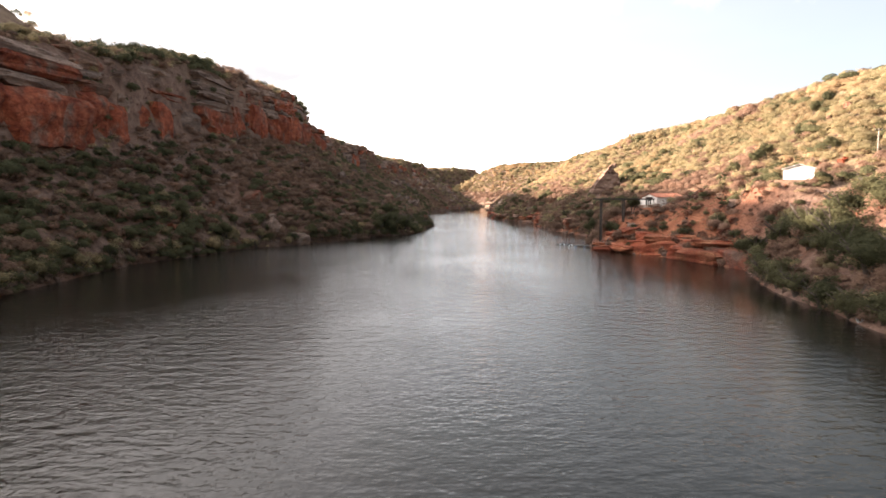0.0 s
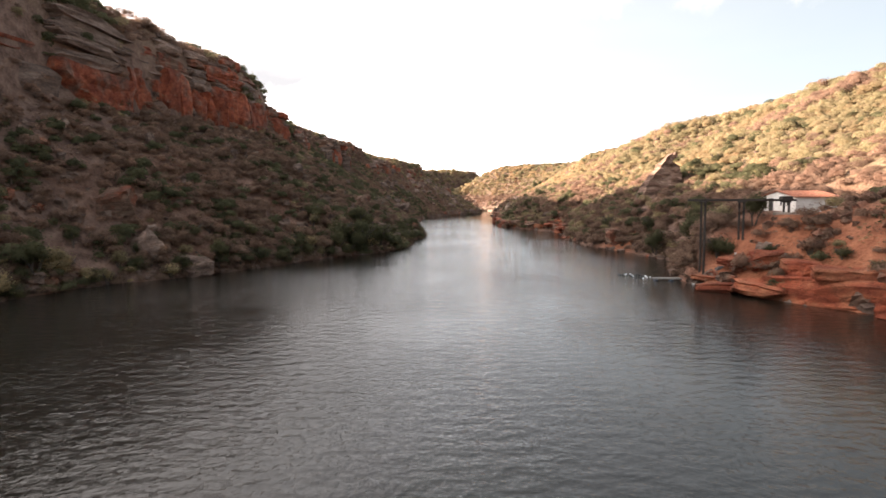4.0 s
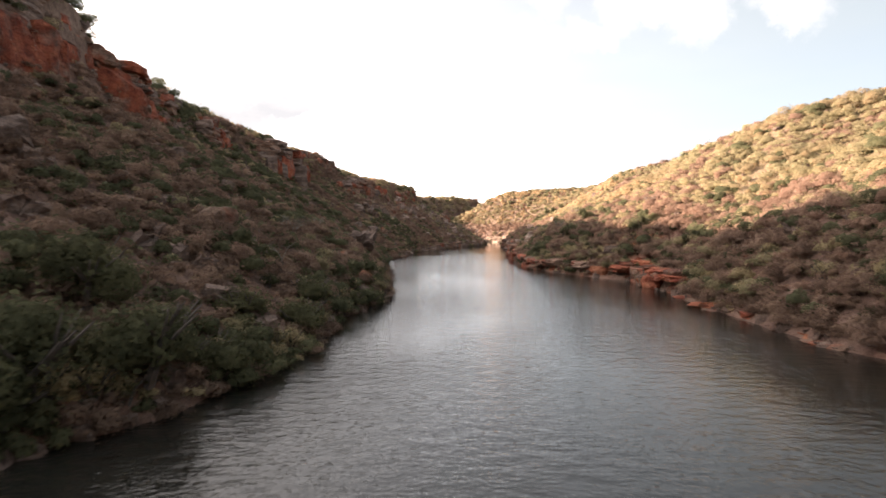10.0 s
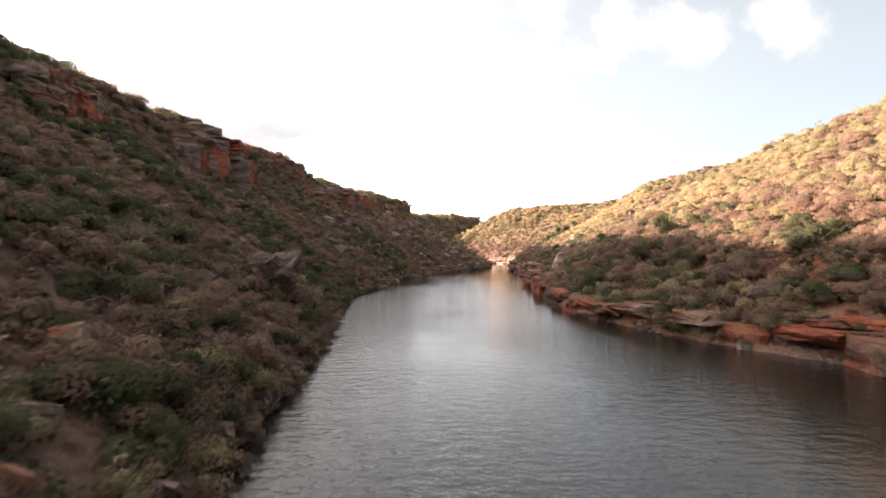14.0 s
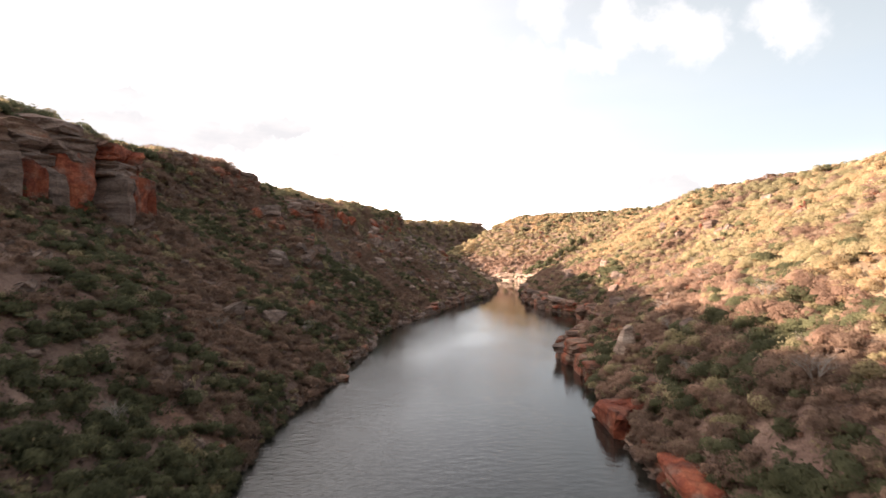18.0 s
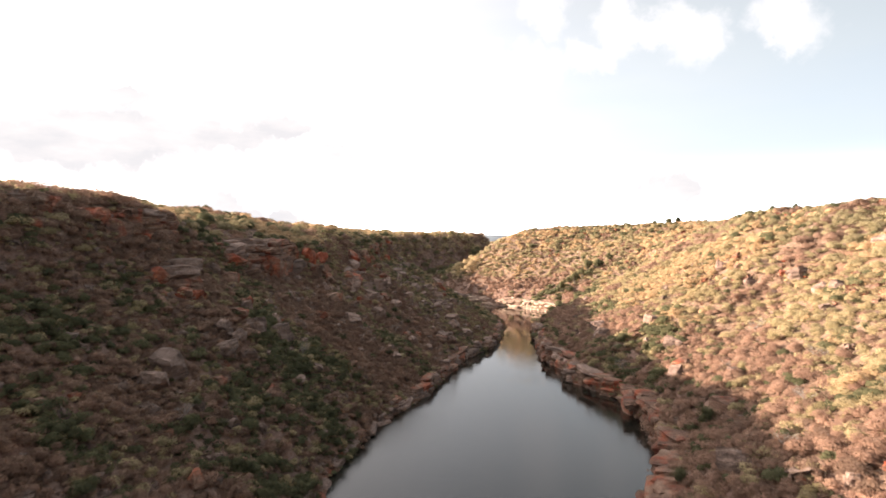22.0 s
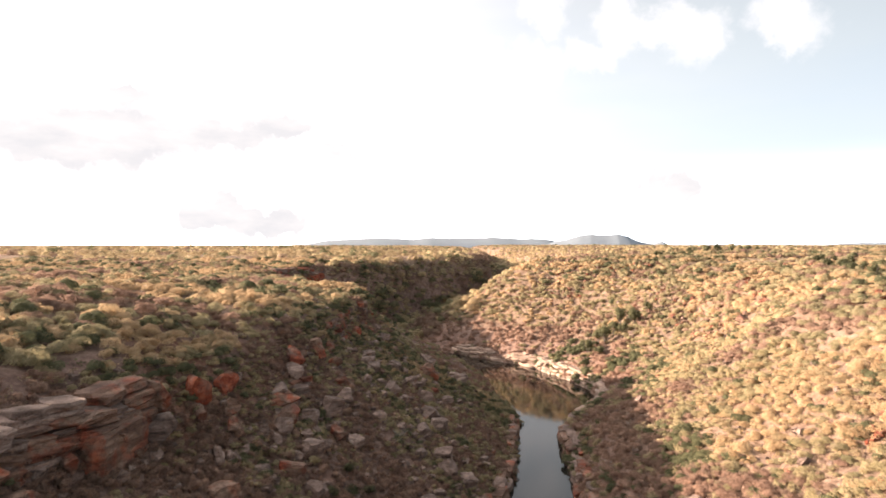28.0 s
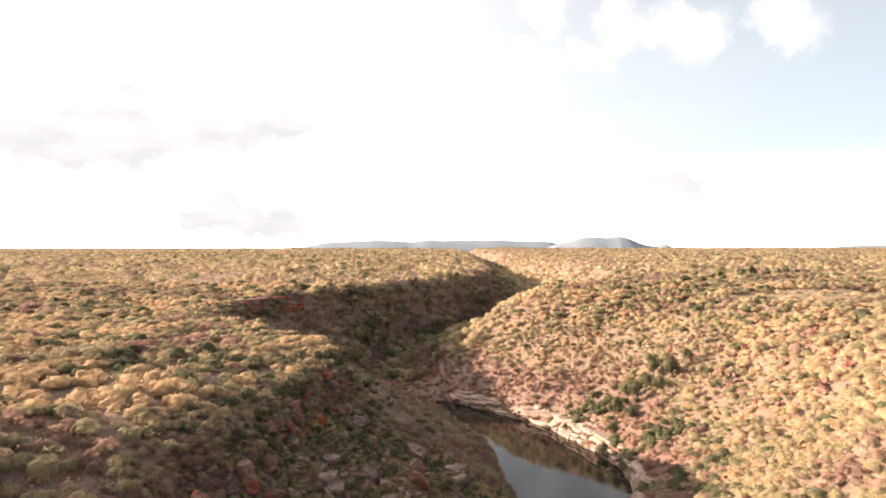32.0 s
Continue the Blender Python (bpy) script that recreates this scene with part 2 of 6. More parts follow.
def rock_material(name, dark, mid, light, red=0.0, layered=True, lean=0.0):
    m, n, l, p = material(name)
    strata = noise_node(n, l, 1.0, 5, 0.6, (0.14, 0.14, 0.95) if layered else (0.5, 0.5, 0.6))
    strata.inputs["Vector"].links[0].from_node.inputs["Rotation"].default_value = (0, lean, 0)
    blot = noise_node(n, l, 0.22, 5, 0.6)
    fine = noise_node(n, l, 3.5, 5, 0.7)
    c = ramp_node(n, l, strata.outputs["Fac"], [(0.28, dark), (0.5, mid), (0.70, light)])
    col = c.outputs["Color"]
    if red:
        sel = ramp_node(n, l, blot.outputs["Fac"], [(0.42 - 0.2 * red, (0, 0, 0)), (0.60 - 0.2 * red, (1, 1, 1))])
        rc = ramp_node(n, l, strata.outputs["Fac"], [(0.3, (0.15, 0.036, 0.022)), (0.5, (0.31, 0.082, 0.044)), (0.7, (0.44, 0.155, 0.085))])
        col = mixed(n, l, sel.outputs["Color"], col, rc.outputs["Color"])
    lich = ramp_node(n, l, fine.outputs["Fac"], [(0.32, (0.55, 0.54, 0.53)), (0.6, (1, 1, 1))])
    col = mixed(n, l, 0.8, col, lich.outputs["Color"], "MULTIPLY")
    geo = n.new("ShaderNodeNewGeometry")
    warp = n.new("ShaderNodeVectorMath")
    warp.operation = "MULTIPLY_ADD"
    warp.inputs[1].default_value = (1.6, 1.6, 0.9)
    l.new(fine.outputs["Color"], warp.inputs[0])
    l.new(geo.outputs["Position"], warp.inputs[2])
    squash = n.new("ShaderNodeMapping")
    squash.inputs["Scale"].default_value = (0.42, 0.42, 1.05)
    l.new(warp.outputs["Vector"], squash.inputs["Vector"])
    cell = n.new("ShaderNodeTexVoronoi")
    cell.feature = "DISTANCE_TO_EDGE"
    cell.inputs["Scale"].default_value = 1.0
    l.new(squash.outputs["Vector"], cell.inputs["Vector"])
    crack = ramp_node(n, l, cell.outputs["Distance"], [(0.0, (0.30, 0.28, 0.27)), (0.07, (1, 1, 1))])
    col = mixed(n, l, 0.5, col, crack.outputs["Color"], "MULTIPLY")
    oi = n.new("ShaderNodeObjectInfo")
    tone = ramp_node(n, l, oi.outputs["Random"], [(0.0, (0.72, 0.70, 0.68)), (1.0, (1.1, 1.05, 1.0))])
    col = mixed(n, l, 1.0, col, tone.outputs["Color"], "MULTIPLY")
    l.new(col, p.inputs["Base Color"])
    p.inputs["Roughness"].default_value = 0.9
    p.inputs["Specular IOR Level"].default_value = 0.2
    add = n.new("ShaderNodeMath")
    add.operation = "ADD"
    l.new(strata.outputs["Fac"], add.inputs[0])
    l.new(fine.outputs["Fac"], add.inputs[1])
    split = n.new("ShaderNodeMath")
    split.operation = "MINIMUM"
    split.inputs[1].default_value = 0.12
    l.new(cell.outputs["Distance"], split.inputs[0])
    deep = n.new("ShaderNodeMath")
    deep.operation = "MULTIPLY_ADD"
    deep.inputs[1].default_value = 2.2
    l.new(split.outputs["Value"], deep.inputs[0])
    l.new(add.outputs["Value"], deep.inputs[2])
    bumped(n, l, p, deep.outputs["Value"], 0.9, 0.25)
    return m


def leaf_material(name, dark, mid, light, scale=0.35, cut=0.50):
    m, n, l, p = material(name)
    a = noise_node(n, l, scale, 3, 0.6)
    b = noise_node(n, l, 2.6, 4, 0.7)
    c = ramp_node(n, l, a.outputs["Fac"], [(0.32, dark), (0.5, mid), (0.68, light)])
    d = ramp_node(n, l, b.outputs["Fac"], [(0.3, (0.62, 0.62, 0.62)), (0.7, (1.2, 1.18, 1.14))])
    col = mixed(n, l, 1.0, c.outputs["Color"], d.outputs["Color"], "MULTIPLY")
    oi = n.new("ShaderNodeObjectInfo")
    isl = n.new("ShaderNodeNewGeometry")
    flick = ramp_node(n, l, isl.outputs["Random Per Island"], [(0.0, (0.9, 0.89, 0.88)), (1.0, (1.08, 1.08, 1.07))])
    col = mixed(n, l, 1.0, col, flick.outputs["Color"], "MULTIPLY")
    tone = ramp_node(n, l, oi.outputs["Random"], [(0.0, (0.75, 0.78, 0.72)), (1.0, (1.15, 1.1, 1.0))])
    col = mixed(n, l, 1.0, col, tone.outputs["Color"], "MULTIPLY")
    l.new(col, p.inputs["Base Color"])
    bumped(n, l, p, b.outputs["Fac"], 0.7, 0.3)
    lit = n.new("ShaderNodeBsdfTranslucent")
    l.new(col, lit.inputs["Color"])
    both = n.new("ShaderNodeMixShader")
    both.inputs["Fac"].default_value = 0.5
    l.new(p.outputs["BSDF"], both.inputs[1])
    l.new(lit.outputs["BSDF"], both.inputs[2])
    # sky shows between the twigs
    lace = noise_node(n, l, 5.0, 3, 0.65)
    hole = n.new("ShaderNodeMath")
    hole.operation = "GREATER_THAN"
    hole.inputs[1].default_value = cut
    l.new(lace.outputs["Fac"], hole.inputs[0])
    clear = n.new("ShaderNodeBsdfTransparent")
    laced = n.new("ShaderNodeMixShader")
    l.new(hole.outputs["Value"], laced.inputs["Fac"])
    l.new(both.outputs["Shader"], laced.inputs[1])
    l.new(clear.outputs["BSDF"], laced.inputs[2])
    l.new(laced.outputs["Shader"], n["Material Output"].inputs["Surface"])
    p.inputs["Roughness"].default_value = 0.85
    p.inputs["Specular IOR Level"].default_value = 0.08
    return m


def plain_material(name, a, b, scale=3.0, rough=0.8, metal=0.0, bump=0.3):
    m, n, l, p = material(name)
    t = noise_node(n, l, scale, 5, 0.6)
    c = ramp_node(n, l, t.outputs["Fac"], [(0.3, a), (0.7, b)])
    l.new(c.outputs["Color"], p.inputs["Base Color"])
    p.inputs["Roughness"].default_value, p.inputs["Metallic"].default_value = rough, metal
    bumped(n, l, p, t.outputs["Fac"], bump, 0.03)
    return m


def water_material():
    m, n, l, p = material("river_water")
    p.inputs["Base Color"].default_value = (0.012, 0.0118, 0.0098, 1)
    p.inputs["IOR"].default_value = 1.33
    a = noise_node(n, l, 0.95, 2.0, 0.5, (0.62, 1.05, 1.0))
    b = noise_node(n, l, 4.0, 2, 0.5, (0.6, 1.0, 1.0))
    gust = noise_node(n, l, 0.03, 3, 0.5, (1.0, 0.6, 1.0))
    s = n.new("ShaderNodeMath")
    s.operation = "MULTIPLY_ADD"
    s.inputs[1].default_value = 0.5
    l.new(b.outputs["Fac"], s.inputs[0])
    l.new(a.outputs["Fac"], s.inputs[2])
    g = n.new("ShaderNodeMapRange")
    g.inputs["From Min"].default_value, g.inputs["From Max"].default_value = 0.35, 0.65
    g.inputs["To Min"].default_value, g.inputs["To Max"].default_value = 0.35, 1.0
    l.new(gust.outputs["Fac"], g.inputs["Value"])
    # the wind dies away upstream, between the high walls
    geo = n.new("ShaderNodeNewGeometry")
    xyz = n.new("ShaderNodeSeparateXYZ")
    l.new(geo.outputs["Position"], xyz.inputs["Vector"])
    lee = n.new("ShaderNodeMapRange")
    lee.inputs["From Min"].default_value, lee.inputs["From Max"].default_value = 240.0, 680.0
    lee.inputs["To Min"].default_value, lee.inputs["To Max"].default_value = 1.0, 0.05
    l.new(xyz.outputs["Y"], lee.inputs["Value"])
    # and one bank lies in the lee of its trees
    fetch = n.new("ShaderNodeMapRange")
    fetch.inputs["From Min"].default_value, fetch.inputs["From Max"].default_value = -45.0, 30.0
    fetch.inputs["To Min"].default_value, fetch.inputs["To Max"].default_value = 1.8, 0.75
    l.new(xyz.outputs["X"], fetch.inputs["Value"])
    wind = n.new("ShaderNodeMath")
    wind.operation = "MULTIPLY"
    l.new(fetch.outputs["Result"], wind.inputs[0])
    l.new(lee.outputs["Result"], wind.inputs[1])
    calm = n.new("ShaderNodeMath")
    calm.operation = "MULTIPLY"
    l.new(g.outputs["Result"], calm.inputs[0])
    l.new(wind.outputs["Value"], calm.inputs[1])
    bm = bumped(n, l, p, s.outputs["Value"], 0.6, 0.12)
    l.new(calm.outputs["Value"], bm.inputs["Strength"])
    # fine ripples blur the reflections a little
    ripple = n.new("ShaderNodeMapRange")
    ripple.inputs["From Min"].default_value, ripple.inputs["From Max"].default_value = 200.0, 600.0
    ripple.inputs["To Min"].default_value, ripple.inputs["To Max"].default_value = 0.05, 0.045
    l.new(xyz.outputs["Y"], ripple.inputs["Value"])
    l.new(ripple.outputs["Result"], p.inputs["Roughness"])
    return m


GROUND = ground_material()
WATER = water_material()
GREY_ROCK = rock_material("grey_sandstone", (0.10, 0.070, 0.059), (0.24, 0.172, 0.145), (0.39, 0.295, 0.25))
RED_ROCK = rock_material("red_sandstone", (0.10, 0.068, 0.058), (0.22, 0.140, 0.112), (0.33, 0.235, 0.195), red=0.42, layered=False)
ORANGE_ROCK = rock_material("orange_sandstone", (0.15, 0.058, 0.035), (0.36, 0.145, 0.080), (0.52, 0.25, 0.15), red=0.3)
FIN_ROCK = rock_material("leaning_sandstone", (0.07, 0.044, 0.035), (0.235, 0.150, 0.118), (0.44, 0.32, 0.265), lean=0.95)
BANK_ROCK = rock_material("bank_sandstone", (0.095, 0.056, 0.043), (0.20, 0.125, 0.093), (0.33, 0.232, 0.178), red=-0.3)
PALE_ROCK = rock_material("pale_sandstone", (0.19, 0.13, 0.10), (0.38, 0.28, 0.225), (0.56, 0.45, 0.375))
# leaf tones carry sun and shade: darker for shaded banks, gold for sunlit ones
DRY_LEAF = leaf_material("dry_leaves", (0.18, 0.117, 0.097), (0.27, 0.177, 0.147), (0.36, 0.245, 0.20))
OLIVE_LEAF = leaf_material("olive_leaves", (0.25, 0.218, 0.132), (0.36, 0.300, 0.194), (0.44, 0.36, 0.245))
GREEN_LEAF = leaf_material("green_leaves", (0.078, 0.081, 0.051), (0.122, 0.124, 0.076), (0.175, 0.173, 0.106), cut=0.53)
SUN_GOLD_LEAF = leaf_material("sun_gold_leaves", (0.36, 0.245, 0.155), (0.40, 0.297, 0.195), (0.46, 0.352, 0.238))
TWIG = plain_material("grey_twigs", (0.05, 0.038, 0.031), (0.13, 0.105, 0.088), 2.0)
PALE_BARK = plain_material("pale_bark", (0.14, 0.115, 0.095), (0.29, 0.25, 0.215), 3.0)
WHITEWASH = plain_material("whitewash", (0.62, 0.60, 0.56), (0.82, 0.81, 0.78), 1.2)
ROOF_TILE = plain_material("clay_roof_tile", (0.26, 0.09, 0.05), (0.48, 0.20, 0.12), 2.5)
DARK_WOOD = plain_material("dark_weathered_timber", (0.018, 0.014, 0.012), (0.05, 0.04, 0.034), 4.0)
GREY_WOOD = plain_material("grey_planks", (0.12, 0.114, 0.108), (0.27, 0.258, 0.245), 3.0)
CONCRETE = plain_material("raw_concrete", (0.26, 0.22, 0.19), (0.42, 0.37, 0.32), 2.0)
DARK_GAP = plain_material("dark_opening", (0.012, 0.011, 0.010), (0.03, 0.028, 0.026), 2.0)
WHITE_PLASTIC = plain_material("white_plastic", (0.62, 0.64, 0.66), (0.8, 0.81, 0.82), 5.0, 0.45)
BLUE_PAINT = plain_material("faded_blue_paint", (0.10, 0.17, 0.30), (0.22, 0.32, 0.46), 4.0, 0.5)
BLACK_TARP = plain_material("black_tarpaulin", (0.010, 0.010, 0.011), (0.028, 0.028, 0.030), 3.0, 0.5)
BRICK_MAT = plain_material("fired_brick", (0.24, 0.09, 0.05), (0.40, 0.17, 0.10), 3.0)


# ---------------------------------------------------------------- the land
rng = np.random.default_rng(7)
LATT = rng.random((256, 256))


def vnoise(x, y, size):
    """Smooth value noise in 0..1, with cells of the given size."""
    u, v = np.asarray(x) / size, np.asarray(y) / size
    i, j = np.floor(u).astype(int), np.floor(v).astype(int)
    f, g = u - i, v - j
    f, g = f * f * (3 - 2 * f), g * g * (3 - 2 * g)
    a, b = LATT[i % 256, j % 256], LATT[(i + 1) % 256, j % 256]
    c, d = LATT[i % 256, (j + 1) % 256], LATT[(i + 1) % 256, (j + 1) % 256]
    return (a * (1 - f) + b * f) * (1 - g) + (c * (1 - f) + d * f) * g


def along(line, x, y):
    """Distance to a polyline of rows (x, y, ...), and the rows' other columns at the nearest place."""
    line = np.asarray(line, float)
    best = np.full(x.shape, 1e18)
    out = np.zeros(x.shape + (line.shape[1] - 1,))
    for a, b in zip(line[:-1], line[1:]):
        dx, dy = b[0] - a[0], b[1] - a[1]
        u = np.clip(((x - a[0]) * dx + (y - a[1]) * dy) / (dx * dx + dy * dy), 0, 1)
        d = (x - a[0] - u * dx) ** 2 + (y - a[1] - u * dy) ** 2
        near = d < best
        best = np.where(near, d, best)
        row = a[1:] + u[..., None] * (b[1:] - a[1:])
        out = np.where(near[..., None], row, out)
    return np.sqrt(best), out


def inside(poly, x, y):
    hit = np.zeros(x.shape, bool)
    poly = np.asarray(poly, float)
    for (ax, ay), (bx, by) in zip(poly, np.roll(poly, -1, axis=0)):
        if ay == by:
            continue
        cross = ((ay > y) != (by > y)) & (x < (bx - ax) * (y - ay) / (by - ay) + ax)
        hit ^= cross
    return hit


LEFT_LOWER = [(-62, -400), (-60, 0), (-54, 73), (-55.5, 102), (-56, 111), (-51.5, 124), (-46, 147), (-37, 158), (-27, 177), (-22, 190), (-12, 204),
              (-7.5, 222)]
LEFT_UPPER = [(-8.5, 245), (-4.2, 266), (-5.8, 277), (-9, 318), (-11.4, 336), (-14, 360), (-16.3, 388), (-16.5, 402), (-12.8, 431),
              (-14.4, 447), (-11.4, 458), (-13, 488), (-9.6, 508), (-7.4, 522), (-2.4, 538), (4.5, 560), (6.3, 569), (10.5, 591), (15.5, 615),
              (22, 628), (27, 639), (30.5, 652), (34, 672), (38, 705), (41, 720), (39, 740), (35, 764), (33, 803), (18, 852), (7, 886),
              (-20, 915), (-30, 960), (-10, 1040), (40, 1100), (80, 1180), (95, 1400), (92, 1760), (100, 2000), (105, 4900)]
LEFT_SHORE = LEFT_LOWER + LEFT_UPPER
RIGHT_LOWER = [(36, -400), (36, 0), (39, 55), (42.5, 82), (50, 104), (44.8, 127), (41, 135), (36.5, 147), (35.4, 155), (39, 166), (46, 182), (43.5, 204),
               (42, 212), (38.7, 227), (40, 254), (42.8, 278), (43, 293), (45, 301), (38.5, 314), (35, 325)]
RIGHT_UPPER = [(32.7, 333), (30.4, 348), (29, 365),
               (28.8, 381), (30, 400), (33.7, 430), (34.1, 451), (35.5, 459), (39.5, 474), (50, 495), (51.7, 508), (55.5, 525), (57.5, 549),
               (52.5, 561), (47, 575), (49.5, 591), (45.8, 613), (50.5, 662), (54, 702), (60, 714), (81, 750), (83, 778), (73, 814), (65, 838),
               (49, 853), (42, 862), (18, 887), (-10, 925), (-20, 962), (0, 1034), (48, 1092), (90, 1172), (105, 1400), (102, 1760), (110, 2000), (115, 4900)]
RIGHT_SHORE = RIGHT_LOWER + RIGHT_UPPER
# the foot of the upper cliff or brow above the shaded bank: x, y, height below it, height above it
BROW_LOWER = [(-100, -400, 20, 44), (-88, 0, 21, 36.5), (-82, 60, 22, 37.5), (-76, 125, 24, 40.5), (-70, 180, 29, 47), (-65, 215, 32, 50), (-58, 260, 33, 50),
        (-58, 285, 34, 47), (-64, 300, 36, 41), (-67, 360, 37, 43), (-62, 430, 35, 45), (-64, 470, 38, 44), (-60, 520, 44, 51)]
BROW_UPPER = [(-50, 560, 36, 42),
        (-42, 590, 34, 40), (-36, 620, 33, 40), (-27, 680, 36, 45), (-20, 746, 37, 46), (-28, 775, 40, 48), (-50, 800, 42, 50), (-78, 826, 44, 51), (-102, 854, 44, 50), (-112, 886, 45, 50), (-104, 920, 45, 51),
        (-84, 946, 43, 55), (-52, 985, 40, 55), (-28, 1042, 40, 55), (28, 1120, 40, 55), (62, 1180, 42, 55), (78, 1400, 45, 55), (76, 1760, 48, 55), (85, 2000, 52, 56), (90, 4900, 56, 57)]
BROW = BROW_LOWER + BROW_UPPER
RIVER_POLY = [(x, y) for x, y in LEFT_SHORE] + [(x, y) for x, y in reversed(RIGHT_SHORE)]
BANK_POLY = [(x, y) for x, y in LEFT_SHORE] + [(r[0], r[1]) for r in reversed(BROW)]
RIGHT_D = [0, 1.2, 4, 12, 30, 52, 80, 100, 130, 250, 6000]
RIGHT_Z = [-0.4, 1.6, 4.2, 10.2, 18.5, 30.5, 48, 56, 60, 62.5, 64]


# levelled yards of the two houses and the landing: x, y, reach, height
YARDS = [(56, 157, 11, 10.0), (65, 118, 7, 15.2), (43, 151, 4, 6.0), (38, 150, 3, 1.7), (50, 150, 4, 9.6)]


def height(x, y):
    """The land's height over the river's level."""
    x, y = np.asarray(x, float), np.asarray(y, float)
    dl, _ = along([(a, b, b) for a, b in LEFT_SHORE], x, y)
    dr, _ = along([(a, b, b) for a, b in RIGHT_SHORE], x, y)
    dc, brow = along(BROW, x, y)
    low_ground = inside(RIVER_POLY, x, y)
    low = inside(BANK_POLY, x, y)
    left = dl < dr
    zb, zt = brow[..., 1], brow[..., 2]
    u = dl / (dl + dc + 1e-6)
    rough = (vnoise(x, y, 17) - 0.5) * 3.2 + (vnoise(x + 91, y, 6.1) - 0.5) * 1.5 + (vnoise(x, y + 37, 2.7) - 0.5) * 0.6
    z_low = np.minimum(dl * 1.1, 1.4) - 0.4 + (zb - 1) * np.power(u, 0.95)
    # raised out of view behind the brow at y 200 to 290, for longer shade
    crest = np.interp(y, [0, 120, 200, 290, 340, 460, 520, 620, 690, 780, 850, 920, 1000], [42, 46, 55.5, 55, 51.5, 51.5, 53.5, 58.5, 51, 50, 50, 51.5, 56])
    reach = np.interp(y, [520, 570, 660, 720], [11, 34, 34, 18])
    z_top = zt + (crest - zt) * (1 - np.exp(-dc / reach)) + np.clip(dc - 20, 0, 300) * 0.016
    side = np.where(low, -dc, dc)
    soft = np.interp(y, [285, 300, 480, 560, 680, 690, 770, 800], [1.5, 4, 4, 6, 6, 2, 2, 7])
    k = np.clip((side + soft) / (2 * soft + 1), 0, 1)
    k = k * k * (3 - 2 * k)
    z_left = z_low * (1 - k) + z_top * k
    z_right = np.interp(dr, RIGHT_D, RIGHT_Z) - np.interp(dr, [45, 80, 100, 250, 400], [0, 0.5, 1, 1, 0]) * np.interp(y, [200, 300, 420, 530], [3.5, 4.5, 8, 0])
    z = np.where(left, z_left, z_right)
    d = np.minimum(dl, dr)
    swell = (vnoise(x, y, 140) - 0.5) * 7 * np.clip((d - 60) / 120, 0, 1)
    z = z + rough * np.clip(d / 9, 0.08, 1) + swell
    z = z + 0.0098 * np.clip(y - 650, 0, 9000) * np.clip(np.maximum((d - 20) / 60, (y - 880) / 220), 0, 1)
    for cx, cy, reach, level in YARDS:
        w = np.clip(1.6 - np.hypot(x - cx, y - cy) / reach, 0, 1)
        z = z * (1 - w) + level * w
    # an unseen hill, added behind the first cliff to shade the landing in the evening
    q = np.clip((-100 - x) / 48, 0, 1)
    z = z + 21 * q * q * (3 - 2 * q) * np.interp(y, [-250, -60, 185, 265], [0, 1, 1, 0])
    # the dry gorge climbs beyond the bend
    lift = np.interp(y, [885, 930, 1100, 1400, 2000, 4900], [0, 4, 14, 38, 62, 99]) * (y > 885)
    z = np.where(y > 885, np.maximum(z, lift * np.clip(1 - d / 40, 0, 1)), z)
    z = np.where(low_ground, np.where(y > 890, lift, -np.minimum(d * 0.5, 4) - 0.4), z)
    return z


def axis_steps(fine0, fine1, step, far0, far1):
    a = list(np.arange(fine0, fine1 + 0.01, step))
    s, v = step, fine1
    while v < far1:
        s *= 1.13
        v = min(v + s, far1)
        a.append(v)
    s, v = step, fine0
    while v > far0:
        s *= 1.13
        v = max(v - s, far0)
        a.insert(0, v)
    return np.array(a)


def mesh_from(name, verts, faces, mat, smooth=True):
    """A mesh from arrays; faces is an (n, 3) or (n, 4) array."""
    me = bpy.data.meshes.new(name)
    k = faces.shape[1]
    me.vertices.add(len(verts))
    me.vertices.foreach_set("co", np.ascontiguousarray(verts, np.float32).ravel())
    me.loops.add(faces.size)
    me.loops.foreach_set("vertex_index", np.ascontiguousarray(faces, np.int32).ravel())
    me.polygons.add(len(faces))
    me.polygons.foreach_set("loop_start", np.arange(0, faces.size, k, dtype=np.int32))
    me.polygons.foreach_set("use_smooth", np.full(len(faces), smooth))
    me.update(calc_edges=True)
    me.materials.append(mat)
    return me


GX, GY = axis_steps(-130, 180, 2.4, -4900, 4900), axis_steps(-40, 960, 2.4, -900, 4900)
gx, gy = np.meshgrid(GX, GY)
gz = height(gx, gy)
idx = np.arange(gx.size).reshape(gx.shape)
quads = np.stack([idx[:-1, :-1], idx[:-1, 1:], idx[1:, 1:], idx[1:, :-1]], -1).reshape(-1, 4)
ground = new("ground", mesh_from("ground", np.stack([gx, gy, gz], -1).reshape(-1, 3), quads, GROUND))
# dry grass on the upper sunlit bank and the plateau, their sunlight put into the colour
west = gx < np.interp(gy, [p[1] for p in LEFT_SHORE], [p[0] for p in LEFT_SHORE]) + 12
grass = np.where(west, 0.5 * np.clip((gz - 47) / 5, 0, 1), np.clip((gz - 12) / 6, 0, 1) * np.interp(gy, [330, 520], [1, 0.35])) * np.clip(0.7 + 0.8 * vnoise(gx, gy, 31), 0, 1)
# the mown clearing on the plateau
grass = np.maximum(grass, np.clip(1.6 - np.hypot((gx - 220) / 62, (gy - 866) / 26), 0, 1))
cover = ground.data.attributes.new("sunlit_grass", "FLOAT", "POINT")
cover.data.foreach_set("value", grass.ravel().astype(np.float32))
